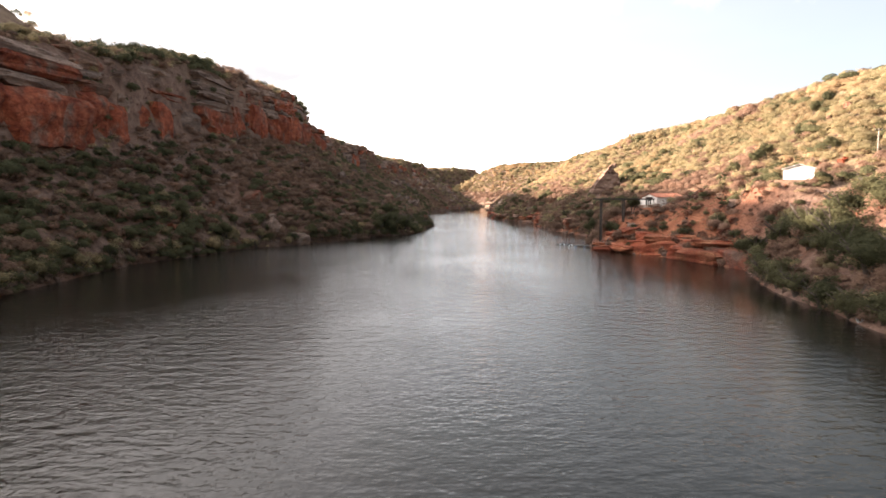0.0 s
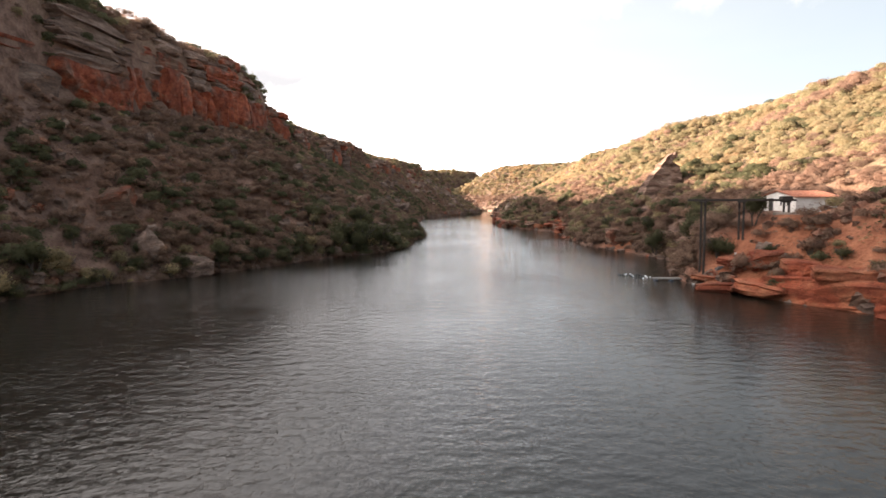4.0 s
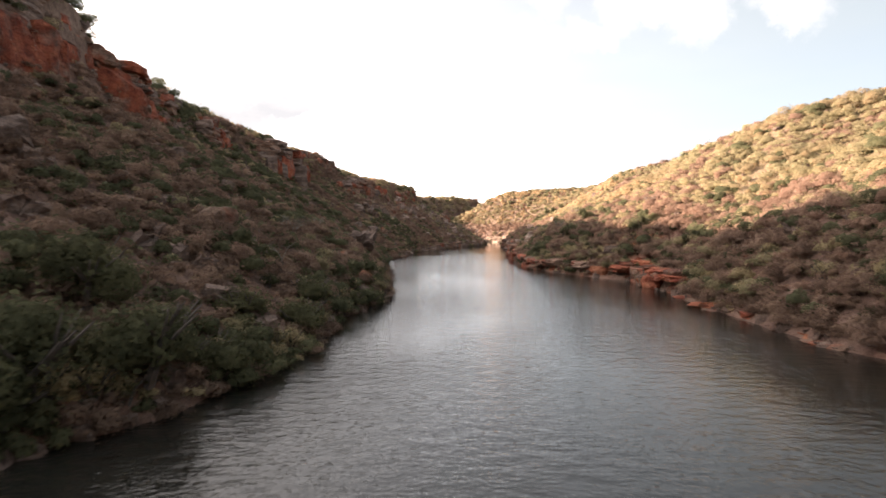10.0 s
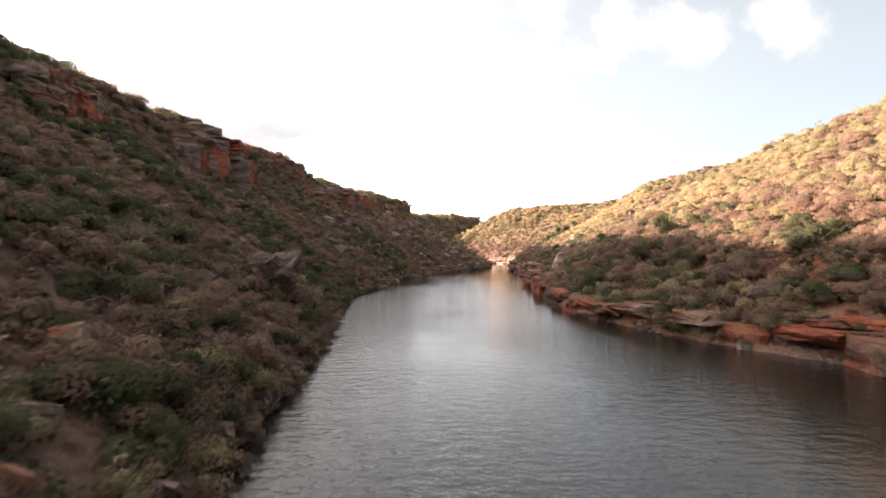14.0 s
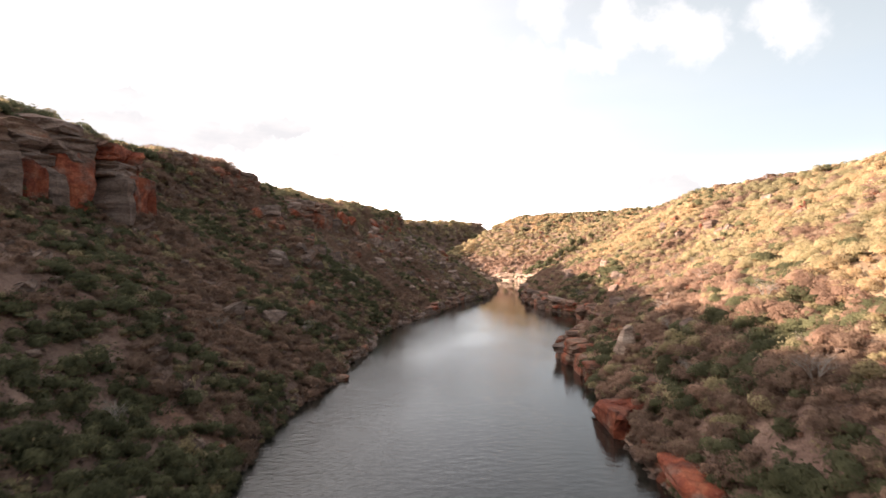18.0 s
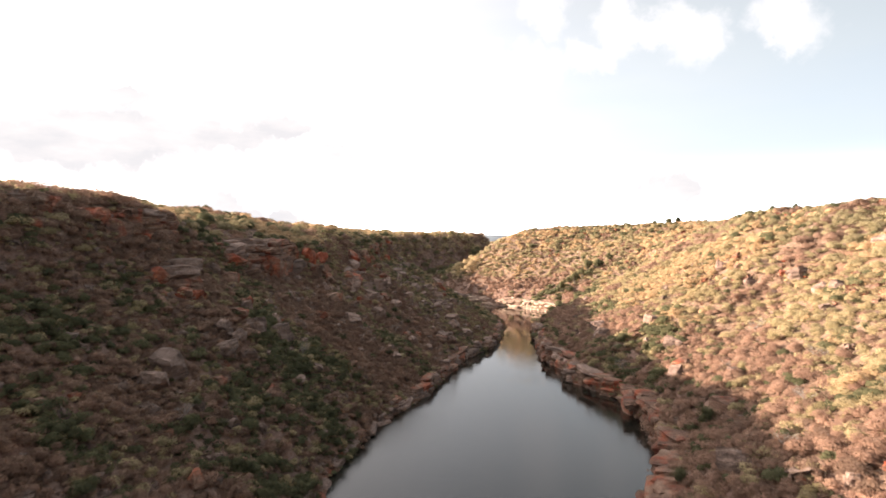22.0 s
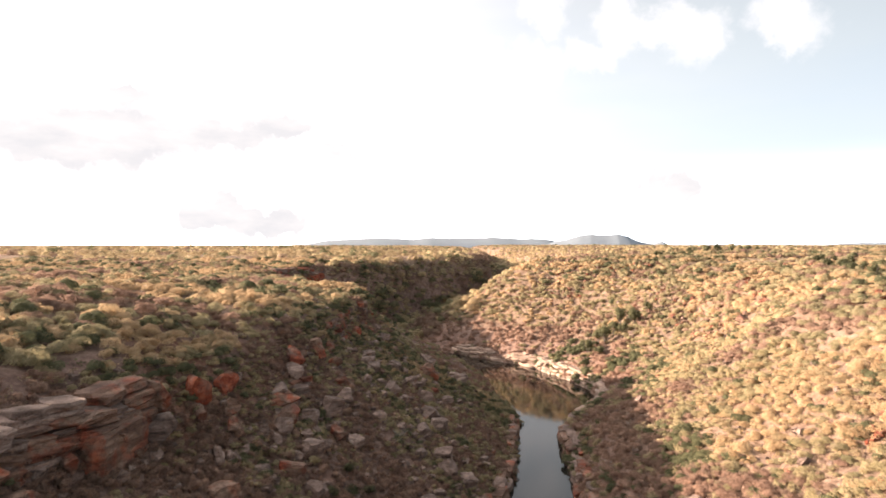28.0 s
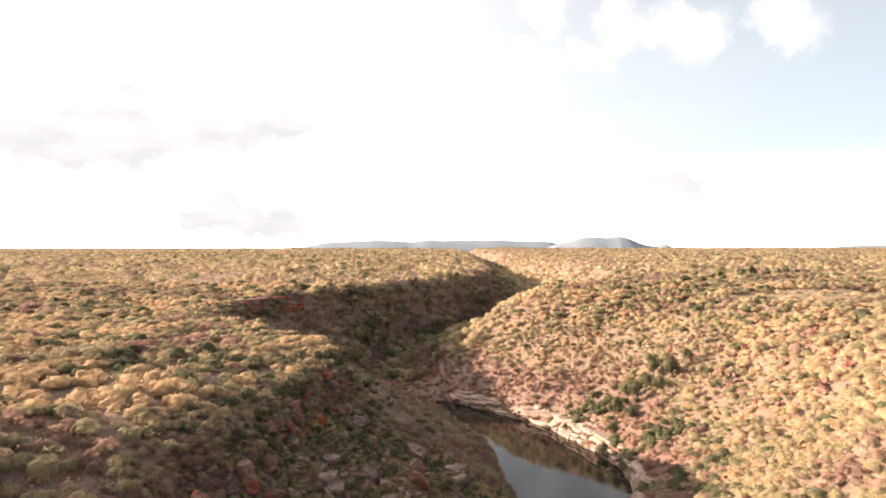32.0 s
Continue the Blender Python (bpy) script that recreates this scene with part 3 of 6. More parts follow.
tagged(ground, "dry reddish earth of the river canyon and plateau", "ground", kind="structure")

wv = np.array([(-130, -395, 0), (150, -395, 0), (150, 893, 0), (-60, 893, 0), (-60, 300, 0), (-130, 300, 0)])
wme = bpy.data.meshes.new("water")
wme.from_pydata([tuple(v) for v in wv], [], [tuple(range(6))])
wme.materials.append(WATER)
water = tagged(new("water", wme), "dark rippled river water reflecting the pale sky", "river", kind="structure")


def ground_at(x, y):
    """Height of the ground sheet itself, between its grid points."""
    x, y = np.asarray(x, float), np.asarray(y, float)
    i = np.clip(np.searchsorted(GX, x) - 1, 0, len(GX) - 2)
    j = np.clip(np.searchsorted(GY, y) - 1, 0, len(GY) - 2)
    f, g = (x - GX[i]) / (GX[i + 1] - GX[i]), (y - GY[j]) / (GY[j + 1] - GY[j])
    return (gz[j, i] * (1 - f) + gz[j, i + 1] * f) * (1 - g) + (gz[j + 1, i] * (1 - f) + gz[j + 1, i + 1] * f) * g


# ---------------------------------------------------------------- rock shapes
def part(name, bm, mat, parent, label=""):
    """Links a bmesh, or a ready mesh, as one mesh object under a thing or a part."""
    if isinstance(bm, bmesh.types.BMesh):
        me = bpy.data.meshes.new(name)
        bm.to_mesh(me)
        bm.free()
        me.materials.append(mat)
    else:
        me = bm
    ob = new(name, me)
    ob.parent = parent
    return tagged(ob, label)


def icosphere(level):
    bm = bmesh.new()
    bmesh.ops.create_icosphere(bm, subdivisions=level, radius=1.0)
    v = np.array([q.co[:] for q in bm.verts])
    f = np.array([[q.index for q in t.verts] for t in bm.faces])
    bm.free()
    return v, f


ICO1, ICO2, ICO3 = icosphere(1), icosphere(2), icosphere(3)


def dome_shape(sides=6):
    """A low dome with an open foot: a tip and two rings."""
    ang = np.arange(sides) * 2 * np.pi / sides
    v = [(0, 0, 1)] + [(0.72 * np.cos(a), 0.72 * np.sin(a), 0.62) for a in ang] + [(0.95 * np.cos(a + 0.5), 0.95 * np.sin(a + 0.5), -0.35) for a in ang]
    f = []
    for i in range(sides):
        j = (i + 1) % sides
        f += [(0, 1 + i, 1 + j), (1 + i, 1 + sides + i, 1 + j), (1 + j, 1 + sides + i, 1 + sides + j)]
    return np.array(v), np.array(f)


DOME = dome_shape()


def boulder_verts(r, base, cuts=9, flat=0.75):
    """A ball cut by planes into a chunky boulder about one metre across, with its belly near z = 0."""
    v = base.copy()
    for _ in range(cuts):
        d = r.normal(size=3) * (1, 1, 0.8)
        d /= np.linalg.norm(d)
        far = v @ d - r.uniform(0.42, 0.8)
        v -= np.maximum(far, 0)[:, None] * d
    seed = Vector(r.uniform(0, 50, 3))
    for i, p in enumerate(base):
        v[i] += np.array(noise.noise_vector(Vector(p) * 2.2 + seed)) * 0.10 + np.array(noise.noise_vector(Vector(p) * 5.0 + seed)) * 0.06 + np.array(noise.noise_vector(Vector(p) * 11.0 + seed)) * 0.025
    v *= (r.uniform(0.85, 1.1), r.uniform(0.65, 0.95), flat)
    return v * 0.6 + (0, 0, 0.28)


def cube_grid(n):
    """The surface of a cube of two units, n squares to an edge, as triangles."""
    bm = bmesh.new()
    bmesh.ops.create_cube(bm, size=2.0)
    bmesh.ops.subdivide_edges(bm, edges=bm.edges[:], cuts=n - 1, use_grid_fill=True)
    bmesh.ops.triangulate(bm, faces=bm.faces[:])
    v = np.array([q.co[:] for q in bm.verts])
    f = np.array([[q.index for q in t.verts] for t in bm.faces])
    bm.free()
    return v, f


CUBE5 = cube_grid(5)


def block_verts(r, base, sharp=5.0, layers=5):
    """An angular sandstone block in a unit cube: corners broken off, beds standing a little proud or worn back."""
    n = (np.abs(base) ** sharp).sum(1) ** (1 / sharp)
    v = base / n[:, None]
    seed = Vector(r.uniform(0, 50, 3))
    wear = r.uniform(0.91, 1.03, 6)
    band = np.clip(np.round((base[:, 2] + 1) * 2.5).astype(int), 0, 5)
    v[:, :2] *= wear[band][:, None]
    v[:, 2] += 0.10 * (r.uniform(-1, 1, 6)[band])
    for _ in range(layers):
        d = r.normal(size=3) * (1, 1, 0.55)
        d /= np.linalg.norm(d)
        far = v @ d - r.uniform(0.85, 1.12)
        v -= np.maximum(far, 0)[:, None] * d
    for i, p in enumerate(base):
        q = noise.noise_vector(Vector(p) * 1.3 + seed) * 0.22 + noise.noise_vector(Vector(p) * 4.0 + seed) * 0.07
        v[i] += (q.x, q.y, q.z * 0.5)
    tilt = r.uniform(-0.16, 0.16, 2)
    v[:, 0] += v[:, 1] * tilt[0]
    v[:, 2] += v[:, 0] * tilt[1] * 0.3
    return v * 0.5


rock_rng = np.random.default_rng(21)
BOULDER_V = [boulder_verts(rock_rng, ICO3[0], 17, rock_rng.uniform(0.85, 1.1)) for _ in range(10)]
BLOCK_V = [block_verts(rock_rng, CUBE5[0], rock_rng.uniform(9, 16), int(rock_rng.integers(4, 8))) for _ in range(14)]
SLAB_V = [block_verts(rock_rng, CUBE5[0], rock_rng.uniform(7, 12), 4) for _ in range(12)]
MESHES = {}


def rock_mesh(kind, shapes, k, mat):
    key = (kind, k, mat.name)
    if key not in MESHES:
        MESHES[key] = mesh_from(kind, shapes[k], ICO3[1] if kind == "boulder" else CUBE5[1], mat, False)
    return MESHES[key]


def shore_points(line, y0, y1, step):
    """Places and headings every step metres along a shore or brow."""
    p = np.array([row[:2] for row in line], float)
    s = np.r_[0, np.cumsum(np.hypot(*(p[1:] - p[:-1]).T))]
    keep = np.nonzero((p[:, 1] >= y0) & (p[:, 1] <= y1))[0]
    a, b = s[keep[0]], s[keep[-1]]
    at = np.arange(a, b, step)
    x, y = np.interp(at, s, p[:, 0]), np.interp(at, s, p[:, 1])
    x2, y2 = np.interp(at + 1.0, s, p[:, 0]), np.interp(at + 1.0, s, p[:, 1])
    return np.stack([x, y, np.arctan2(y2 - y, x2 - x)], -1)


def place(ob, x, y, z, turn, size, tip=0.0, roll=0.0):
    ob.matrix_basis = Matrix.LocRotScale((x, y, z), Euler((tip, roll, turn)), size)
    return ob


# ---------------------------------------------------------------- cliffs and ledges
def cliff(label, line, y0, y1, base, top, step=7.0, out=-1.0, mats=(RED_ROCK, GREY_ROCK), face=0.5, depth=7.0, bed=1.9, gap=0.1):
    """A cliff of buttresses along a line: a massive face low down, thin weathered beds above, set back; out: which side is the open air."""
    pts = shore_points(line, y0, y1, 0.5)
    root = new("cliff")
    root.location = (pts[0, 0], pts[0, 1], base(pts[0, 1]))
    inv = Matrix.Translation(root.location).inverted()
    tagged(root, label, "cliff")
    r = rock_rng

    def put(x, y, z, a, o, w, d, h, mat, wild=1.0):
        nx, ny = -math.sin(a) * out, math.cos(a) * out
        ob = part("rock_block", rock_mesh("rock_block", BLOCK_V, int(r.integers(0, len(BLOCK_V))), mat), mat, root)
        ob.matrix_parent_inverse = inv
        flip = math.pi if r.random() < 0.5 else 0.0
        place(ob, x + nx * (o - d * 0.30), y + ny * (o - d * 0.30), z + h * 0.5, a + flip + r.normal() * 0.13 * wild, (w, d, h * 1.12), r.normal() * 0.05 * wild, r.normal() * 0.06 * wild)

    at = 0.0
    while at < len(pts) * 0.5:
        w = step * r.uniform(0.55, 1.7)
        x, y, a = pts[min(int((at + w / 2) * 2), len(pts) - 1)]
        at += w * 0.86
        if r.random() < gap:
            continue
        zb, zt = base(y) - 1.8, top(y) + r.uniform(-2.0, 0.8)
        lead = r.uniform(-1.3, 1.6)
        h = (zt - zb) * face * r.uniform(0.65, 1.3)
        if r.random() < 0.75:
            put(x, y, zb, a, lead, w * 1.15, depth * r.uniform(0.9, 1.2), h, mats[0])
            z = zb + h * 0.95
        else:
            z = zb
        while z < zt - 0.5:
            h = bed * r.uniform(0.5, 1.5)
            up = (z - zb) / max(zt - zb, 1)
            n = 1 if w < 6 else 2
            for q in range(n):
                sx = (q - (n - 1) / 2) * w * 0.5
                put(x + math.cos(a) * sx, y + math.sin(a) * sx, z, a, lead - up * 2.2 + r.uniform(-0.9, 0.9), w / n * r.uniform(1.05, 1.5), depth * r.uniform(0.8, 1.1), h,
                    (mats[1], mats[1], BANK_ROCK, BANK_ROCK, mats[0])[int(r.integers(0, 5))], 1.3)
            z += h * 0.93
    return root


def bold_cliff(label, line, y0, y1, base, top, width=(13.0, 25.0), mats=(RED_ROCK, GREY_ROCK), depth=9.0, share=(0.42, 0.66)):
    """A cliff of tall square buttresses: smooth red faces parted by upright joints, under a cap of thick grey beds."""
    pts = shore_points(line, y0, y1, 0.5)
    root = new("cliff")
    root.location = (pts[0, 0], pts[0, 1], base(pts[0, 1]))
    inv = Matrix.Translation(root.location).inverted()
    tagged(root, label, "cliff")
    r = rock_rng

    def put(x, y, z, a, o, w, d, h, mat):
        nx, ny = math.sin(a), -math.cos(a)
        ob = part("rock_block", rock_mesh("rock_block", BLOCK_V, int(r.integers(0, len(BLOCK_V))), mat), mat, root)
        ob.matrix_parent_inverse = inv
        flip = math.pi if r.random() < 0.5 else 0.0
        place(ob, x + nx * (o - d * 0.30), y + ny * (o - d * 0.30), z + h * 0.5, a + flip + r.normal() * 0.05, (w, d, h * 1.12), r.normal() * 0.015, r.normal() * 0.02)

    at = 0.0
    while at < len(pts) * 0.5:
        w = r.uniform(*width)
        x, y, a = pts[min(int((at + w / 2) * 2), len(pts) - 1)]
        at += w * 0.95 + (r.uniform(0.5, 1.3) if r.random() < 0.5 else 0.0)
        zb, zt, lead = base(y) - 2.0, top(y) + r.uniform(-1.2, 0.8), r.uniform(-1.9, 1.7)
        h = (zt - zb) * r.uniform(*share)
        cut = r.uniform(0.35, 0.65) if r.random() < 0.75 else 1.0
        for f0, f1 in ((0.0, cut), (cut, 1.0)):
            if f1 - f0 > 0.05:
                sx = ((f0 + f1) / 2 - 0.5) * w
                put(x + math.cos(a) * sx, y + math.sin(a) * sx, zb, a, lead + r.uniform(-0.5, 0.5), w * (f1 - f0) * 1.06, depth, h * r.uniform(0.9, 1.08), mats[0] if r.random() < 0.8 else mats[1])
        z = zb + h * 0.95
        while z < zt - 0.4:
            t = r.uniform(1.8, 3.6)
            up = (z - zb) / (zt - zb)
            put(x, y, z, a, lead - 0.5 - up * 2.4 + r.uniform(-0.5, 0.5), w * r.uniform(0.95, 1.08), depth * r.uniform(0.9, 1.1), t, (mats[1], mats[1], mats[1], BANK_ROCK, mats[0])[int(r.integers(0, 5))])
            z += t * 0.95
    return root


def ledge(label, line, y0, y1, heights, step=4.6, out=1.0, mat=BANK_ROCK, mats=None, run=0.9, depth=4.2, gap=0.12, massive=0, jut=0.0):
    """Water-worn shelves of slabs along a shore, one row of slabs to a shelf."""
    pts = shore_points(line, y0, y1, 0.5)
    root = new("rock_ledge")
    root.location = (pts[0, 0], pts[0, 1], 0)
    inv = Matrix.Translation(root.location).inverted()
    tagged(root, label, "rock ledge")
    r = rock_rng
    z = -0.9
    for k, h in enumerate(heights):
        at = -r.uniform(0, step)
        while at < len(pts) * 0.5 - step * 0.3:
            w = step * r.uniform(0.45, 1.9)
            x, y, a = pts[int(np.clip((at + w / 2) * 2, 0, len(pts) - 1))]
            at += w * r.uniform(0.75, 1.0)
            lump = float(vnoise(x * 1.0, y + 500, 14))
            if r.random() < gap + (0.5 if k and lump < 0.33 else 0.0):
                continue
            nx, ny = -math.sin(a) * out, math.cos(a) * out
            d = depth * r.uniform(0.75, 1.35)
            o = -0.6 - k * run + r.uniform(-1.1, 1.3) + (lump - 0.5) * 2.0 + (jut * lump if k else 0.0)
            m = mat if not mats or r.random() < 0.6 else mats
            kind, shapes = ("rock_block", BLOCK_V) if k < massive else ("rock_slab", SLAB_V)
            ob = part("rock_slab", rock_mesh(kind, shapes, int(r.integers(0, len(shapes))), m), m, root)
            ob.matrix_parent_inverse = inv
            hh = h * r.uniform(0.75, 1.35)
            turn = a + r.normal() * 0.15 + (math.pi if r.random() < 0.5 else 0.0)
            place(ob, x + nx * (o - d * 0.3), y + ny * (o - d * 0.3), z + hh * 0.5 + r.uniform(-0.3, 0.3), turn, (w * 1.25, d, hh * 1.15), r.normal() * 0.05, r.normal() * 0.04)
        z += h * 0.92
    return root


def brow_z(col, extra=0.0):
    ys, zs = [r[1] for r in BROW], [r[col] for r in BROW]
    return lambda y: float(np.interp(y, ys, zs)) + extra


bold_cliff("long red and grey bedded sandstone cliff above the shaded bank", BROW, 0, 215, brow_z(2), brow_z(3, -0.7))
bold_cliff("stepped red sandstone cliff with dark clefts above scrub", BROW, 215, 285, brow_z(2), brow_z(3, -0.5), (9.0, 17.0))
bold_cliff("square red sandstone outcrop with overhanging grey cap", [(-65, 402), (-60, 410), (-56.5, 422), (-56, 434), (-58, 446), (-63, 455)], 402, 455, lambda y: 31, lambda y: 45.5 - abs(y - 430) * 0.12, (9.0, 14.0), share=(0.6, 0.72))
bold_cliff("square-jointed red sandstone outcrop on the shaded slope", [(-58, 494), (-53, 502), (-48, 509), (-45, 516)], 494, 516, lambda y: 29.5, lambda y: 36.0, (6.0, 10.0), depth=6.0)
cliff("broken red outcrops under a dark cap beside the cliff", [(-57, 284), (-56, 296), (-60, 310), (-65, 326), (-68, 340)], 284, 340, lambda y: 30.5 + (y - 284) * 0.15, lambda y: 43.5 + (y - 284) * 0.05, 9.0, face=0.65, gap=0.12)
cliff("low red ledge among bushes on the shaded brow", [(-60, 346), (-63, 358), (-65, 374)], 346, 374, lambda y: 35.5, lambda y: 41.5, 6.0, depth=5, gap=0.1)
cliff("broken red ledge of sandstone on the shaded brow", [(-66, 486), (-62, 500), (-60, 514), (-57, 528)], 486, 528, lambda y: 42, lambda y: 50.5, 7.0, depth=5, face=0.6, gap=0.2, mats=(BANK_ROCK, GREY_ROCK))
cliff("low red and grey bedded outcrop among scrub", [(-56, 545), (-50, 556), (-45.5, 566), (-42, 580)], 545, 580, lambda y: 31.5, lambda y: 43, 9.0, depth=6, bed=2.5, face=0.6, gap=0.12, mats=(BANK_ROCK, GREY_ROCK))
cliff("grey-red broken sandstone ledges at the canyon brow", [(-33, 618), (-29, 628), (-25, 640)], 618, 640, lambda y: 28.5, lambda y: 33, 6.0, depth=5, face=0.4, bed=1.6, gap=0.1, mats=(BANK_ROCK, GREY_ROCK))
cliff("red crag at the headland above the river bend", BROW, 680, 775, brow_z(2, -2), brow_z(3, -0.5), 6.0, depth=6, gap=0.2)
cliff("red crag on the far wall of the gorge", [(-104, 912), (-94, 930), (-80, 946)], 912, 946, lambda y: 46, lambda y: 54, 9, out=-1.0, depth=6, face=0.5)

ledge("low rocky shelf along the shaded shore", LEFT_SHORE, 420, 540, (1.5, 1.2), 4.0, -1.0, mat=BANK_ROCK, mats=GREY_ROCK)
ledge("low red sandstone wall along the shaded shore", LEFT_SHORE, 535, 725, (3.0, 1.4), 6.0, -1.0, mat=BANK_ROCK, mats=GREY_ROCK, run=0.6, massive=1)
ledge("orange water-worn sandstone shelves at the landing", RIGHT_SHORE, 100, 140, (3.0, 1.0, 1.4), 8.0, 1.0, mat=ORANGE_ROCK, mats=RED_ROCK, run=1.9, depth=6, gap=0.1, massive=1)
ledge("broken red rock shelf along the sunlit shore", RIGHT_SHORE, 160, 280, (1.1, 1.0), 4.6, 1.0, mat=BANK_ROCK, mats=ORANGE_ROCK, run=1.2, gap=0.25)
ledge("upright orange sandstone wall standing in the river", RIGHT_SHORE, 270, 335, (3.0, 1.0, 0.9), 5.0, 1.0, mat=BANK_ROCK, mats=ORANGE_ROCK, run=0.5, gap=0.1, massive=1)
ledge("undercut red sandstone shelves over the river", RIGHT_SHORE, 333, 408, (2.5, 1.3), 5.5, 1.0, mat=BANK_ROCK, mats=RED_ROCK, run=0.4, depth=5.0, massive=1, jut=1.4, gap=0.38)
ledge("rugged dark red sandstone wall over the river", RIGHT_SHORE, 405, 462, (3.0, 1.7, 1.2), 4.6, 1.0, mat=BANK_ROCK, mats=GREY_ROCK, run=0.4, depth=5.5, massive=2, jut=1.2, gap=0.2)
ledge("stepped rocky bank of red and grey sandstone", RIGHT_SHORE, 458, 562, (3.0, 2.2, 1.4), 5.4, 1.0, mat=BANK_ROCK, mats=BANK_ROCK, run=0.6, depth=5.0, massive=2, jut=0.8)
ledge("dark rocky point of bedded sandstone at the river", RIGHT_SHORE, 560, 715, (2.8, 2.2, 1.4), 5.8, 1.0, mat=BANK_ROCK, mats=GREY_ROCK, run=0.8, massive=2)
ledge("pale sunlit sandstone cliff round the river bend", RIGHT_SHORE, 714, 890, (2.8, 1.8, 1.5, 1.3), 7.0, 1.0, mat=PALE_ROCK, run=1.0, depth=5, gap=0.06, massive=1)


# ---------------------------------------------------------------- boulders
def boulder(x, y, w, mat, label, group, h=None):
    k = int(rock_rng.integers(0, len(BOULDER_V)))
    blocky = rock_rng.random() < 0.45 and w < 6.5
    ob = new("boulder", rock_mesh("block_boulder", [v + (0, 0, 0.38) for v in BLOCK_V], k, mat) if blocky else rock_mesh("boulder", BOULDER_V, k, mat))
    w *= 0.85
    place(ob, x, y, float(ground_at(x, y)) - 0.06 * w, rock_rng.uniform(0, 6.28), (w, w * rock_rng.uniform(0.8, 1.1), h or w * rock_rng.uniform(0.6, 0.9)),
          rock_rng.normal() * 0.22, rock_rng.normal() * 0.22)
    return tagged(ob, label, "boulder", group)


SHADE_BOULDERS_NEAR = [(-36.4, 160.0, 4.6), (-48.2, 161.2, 9.0), (-42.5, 157.7, 7.6), (-20.4, 193.2, 2.4), (-20.5, 196.8, 1.2), (-20.9, 239.0, 7.7), (-36.7, 230.3, 6.2), (-7.6, 261.4, 3.3), (-11.7, 254.3, 1.6), (-12.4, 273.8, 2.6), (-12.8, 326.0, 4.0), (-31.9, 399.2, 3.8), (-23.2, 457.2, 5.2), (-24.4, 497.2, 6.8), (-46.2, 499.6, 6.1), (-37.5, 480.2, 8.1), (-35.9, 473.1, 8.1), (-36.4, 515.6, 8.3), (-29.8, 424.6, 5.2), (-25.3, 431.1, 5.7), (-33.1, 511.1, 8.1), (-31.9, 489.7, 5.2), (-50.9, 508.2, 9.0)]
SHADE_BOULDERS_FAR = [(-46.0, 508.7, 6.2), (-38.0, 524.6, 9.0), (-28.5, 539.6, 3.1), (-46.2, 538.1, 4.8), (-50.5, 538.1, 5.2), (-26.7, 580.1, 5.6), (-45.2, 554.1, 8.1), (-45.3, 574.1, 9.0), (-41.0, 584.1, 9.0), (-38.1, 597.6, 7.1), (-34.6, 605.6, 5.9), (-29.0, 642.6, 9.0), (-26.0, 619.1, 9.0), (-14.8, 627.2, 8.9), (5.1, 704.7, 9.0), (-27.5, 661.3, 9.0), (6.2, 716.4, 9.0), (-29.5, 650.8, 9.0), (-16.0, 645.2, 8.6)]
SUNNY_BOULDERS_NEAR = [(43.1, 214.7, 7.3), (51.7, 312.8, 2.4), (46.3, 306.9, 2.2), (42.6, 324.3, 3.1), (43.7, 318.3, 4.2), (44.6, 410.2, 3.3), (35.3, 399.8, 2.9), (36.4, 396.3, 3.6), (64.0, 507.7, 3.5), (73.9, 558.2, 6.1), (84.0, 464.2, 3.4), (107.0, 533.6, 6.4), (111.5, 559.6, 6.2), (114.4, 509.1, 5.6), (65.3, 431.2, 4.6), (62.1, 497.6, 5.5), (49.5, 464.6, 5.6), (50.9, 451.6, 2.5), (55.4, 448.6, 2.4), (92.6, 483.1, 3.3), (64.3, 602.1, 9.0), (75.3, 525.6, 3.7), (69.8, 539.6, 6.4), (127.8, 547.5, 6.7), (109.9, 565.5, 9.0), (59.0, 441.1, 1.8), (66.8, 533.8, 5.1)]
SUNNY_BOULDERS_FAR = [(70.5, 511.8, 3.7), (75.5, 553.3, 3.6), (100.7, 581.2, 4.2), (106.8, 539.7, 6.6), (103.8, 574.2, 9.0), (71.9, 497.2, 2.3), (61.6, 488.8, 3.4), (63.1, 594.1, 9.0), (75.7, 580.6, 5.0), (96.3, 582.6, 3.8), (106.9, 600.1, 5.0), (61.7, 570.6, 3.5), (69.8, 568.1, 4.0), (77.1, 682.6, 8.6), (154.4, 731.5, 9.0), (133.1, 839.1, 9.0), (113.5, 834.2, 9.0), (147.3, 727.1, 9.0), (168.2, 722.6, 9.0), (140.9, 744.6, 7.0), (117.6, 826.4, 9.0), (113.0, 806.4, 9.0), (160.4, 768.3, 9.0), (119.8, 857.3, 8.7), (93.2, 894.8, 9.0), (134.6, 794.8, 9.0)]
for x, y, w in SHADE_BOULDERS_NEAR + SHADE_BOULDERS_FAR:
    w *= 0.8 if w > 5 and 400 < y < 560 else 1.0
    big = w > 6
    boulder(x, y, w, GREY_ROCK if rock_rng.random() < (0.8 if y < 450 else 0.4) else BANK_ROCK, "large weathered sandstone boulder in shaded scrub" if big else "grey-brown sandstone boulder in shaded scrub", "boulders on the shaded bank", w * (0.6 if big else 0.75))
for x, y, w in SUNNY_BOULDERS_NEAR + SUNNY_BOULDERS_FAR:
    w = min(w, 6.0) * (0.8 if y > 700 else 1.0)
    boulder(x, y, w, GREY_ROCK if rock_rng.random() < 0.7 else BANK_ROCK, "pale sandstone boulder on the straw-coloured slope", "boulders on the sunlit bank", w * 0.62)

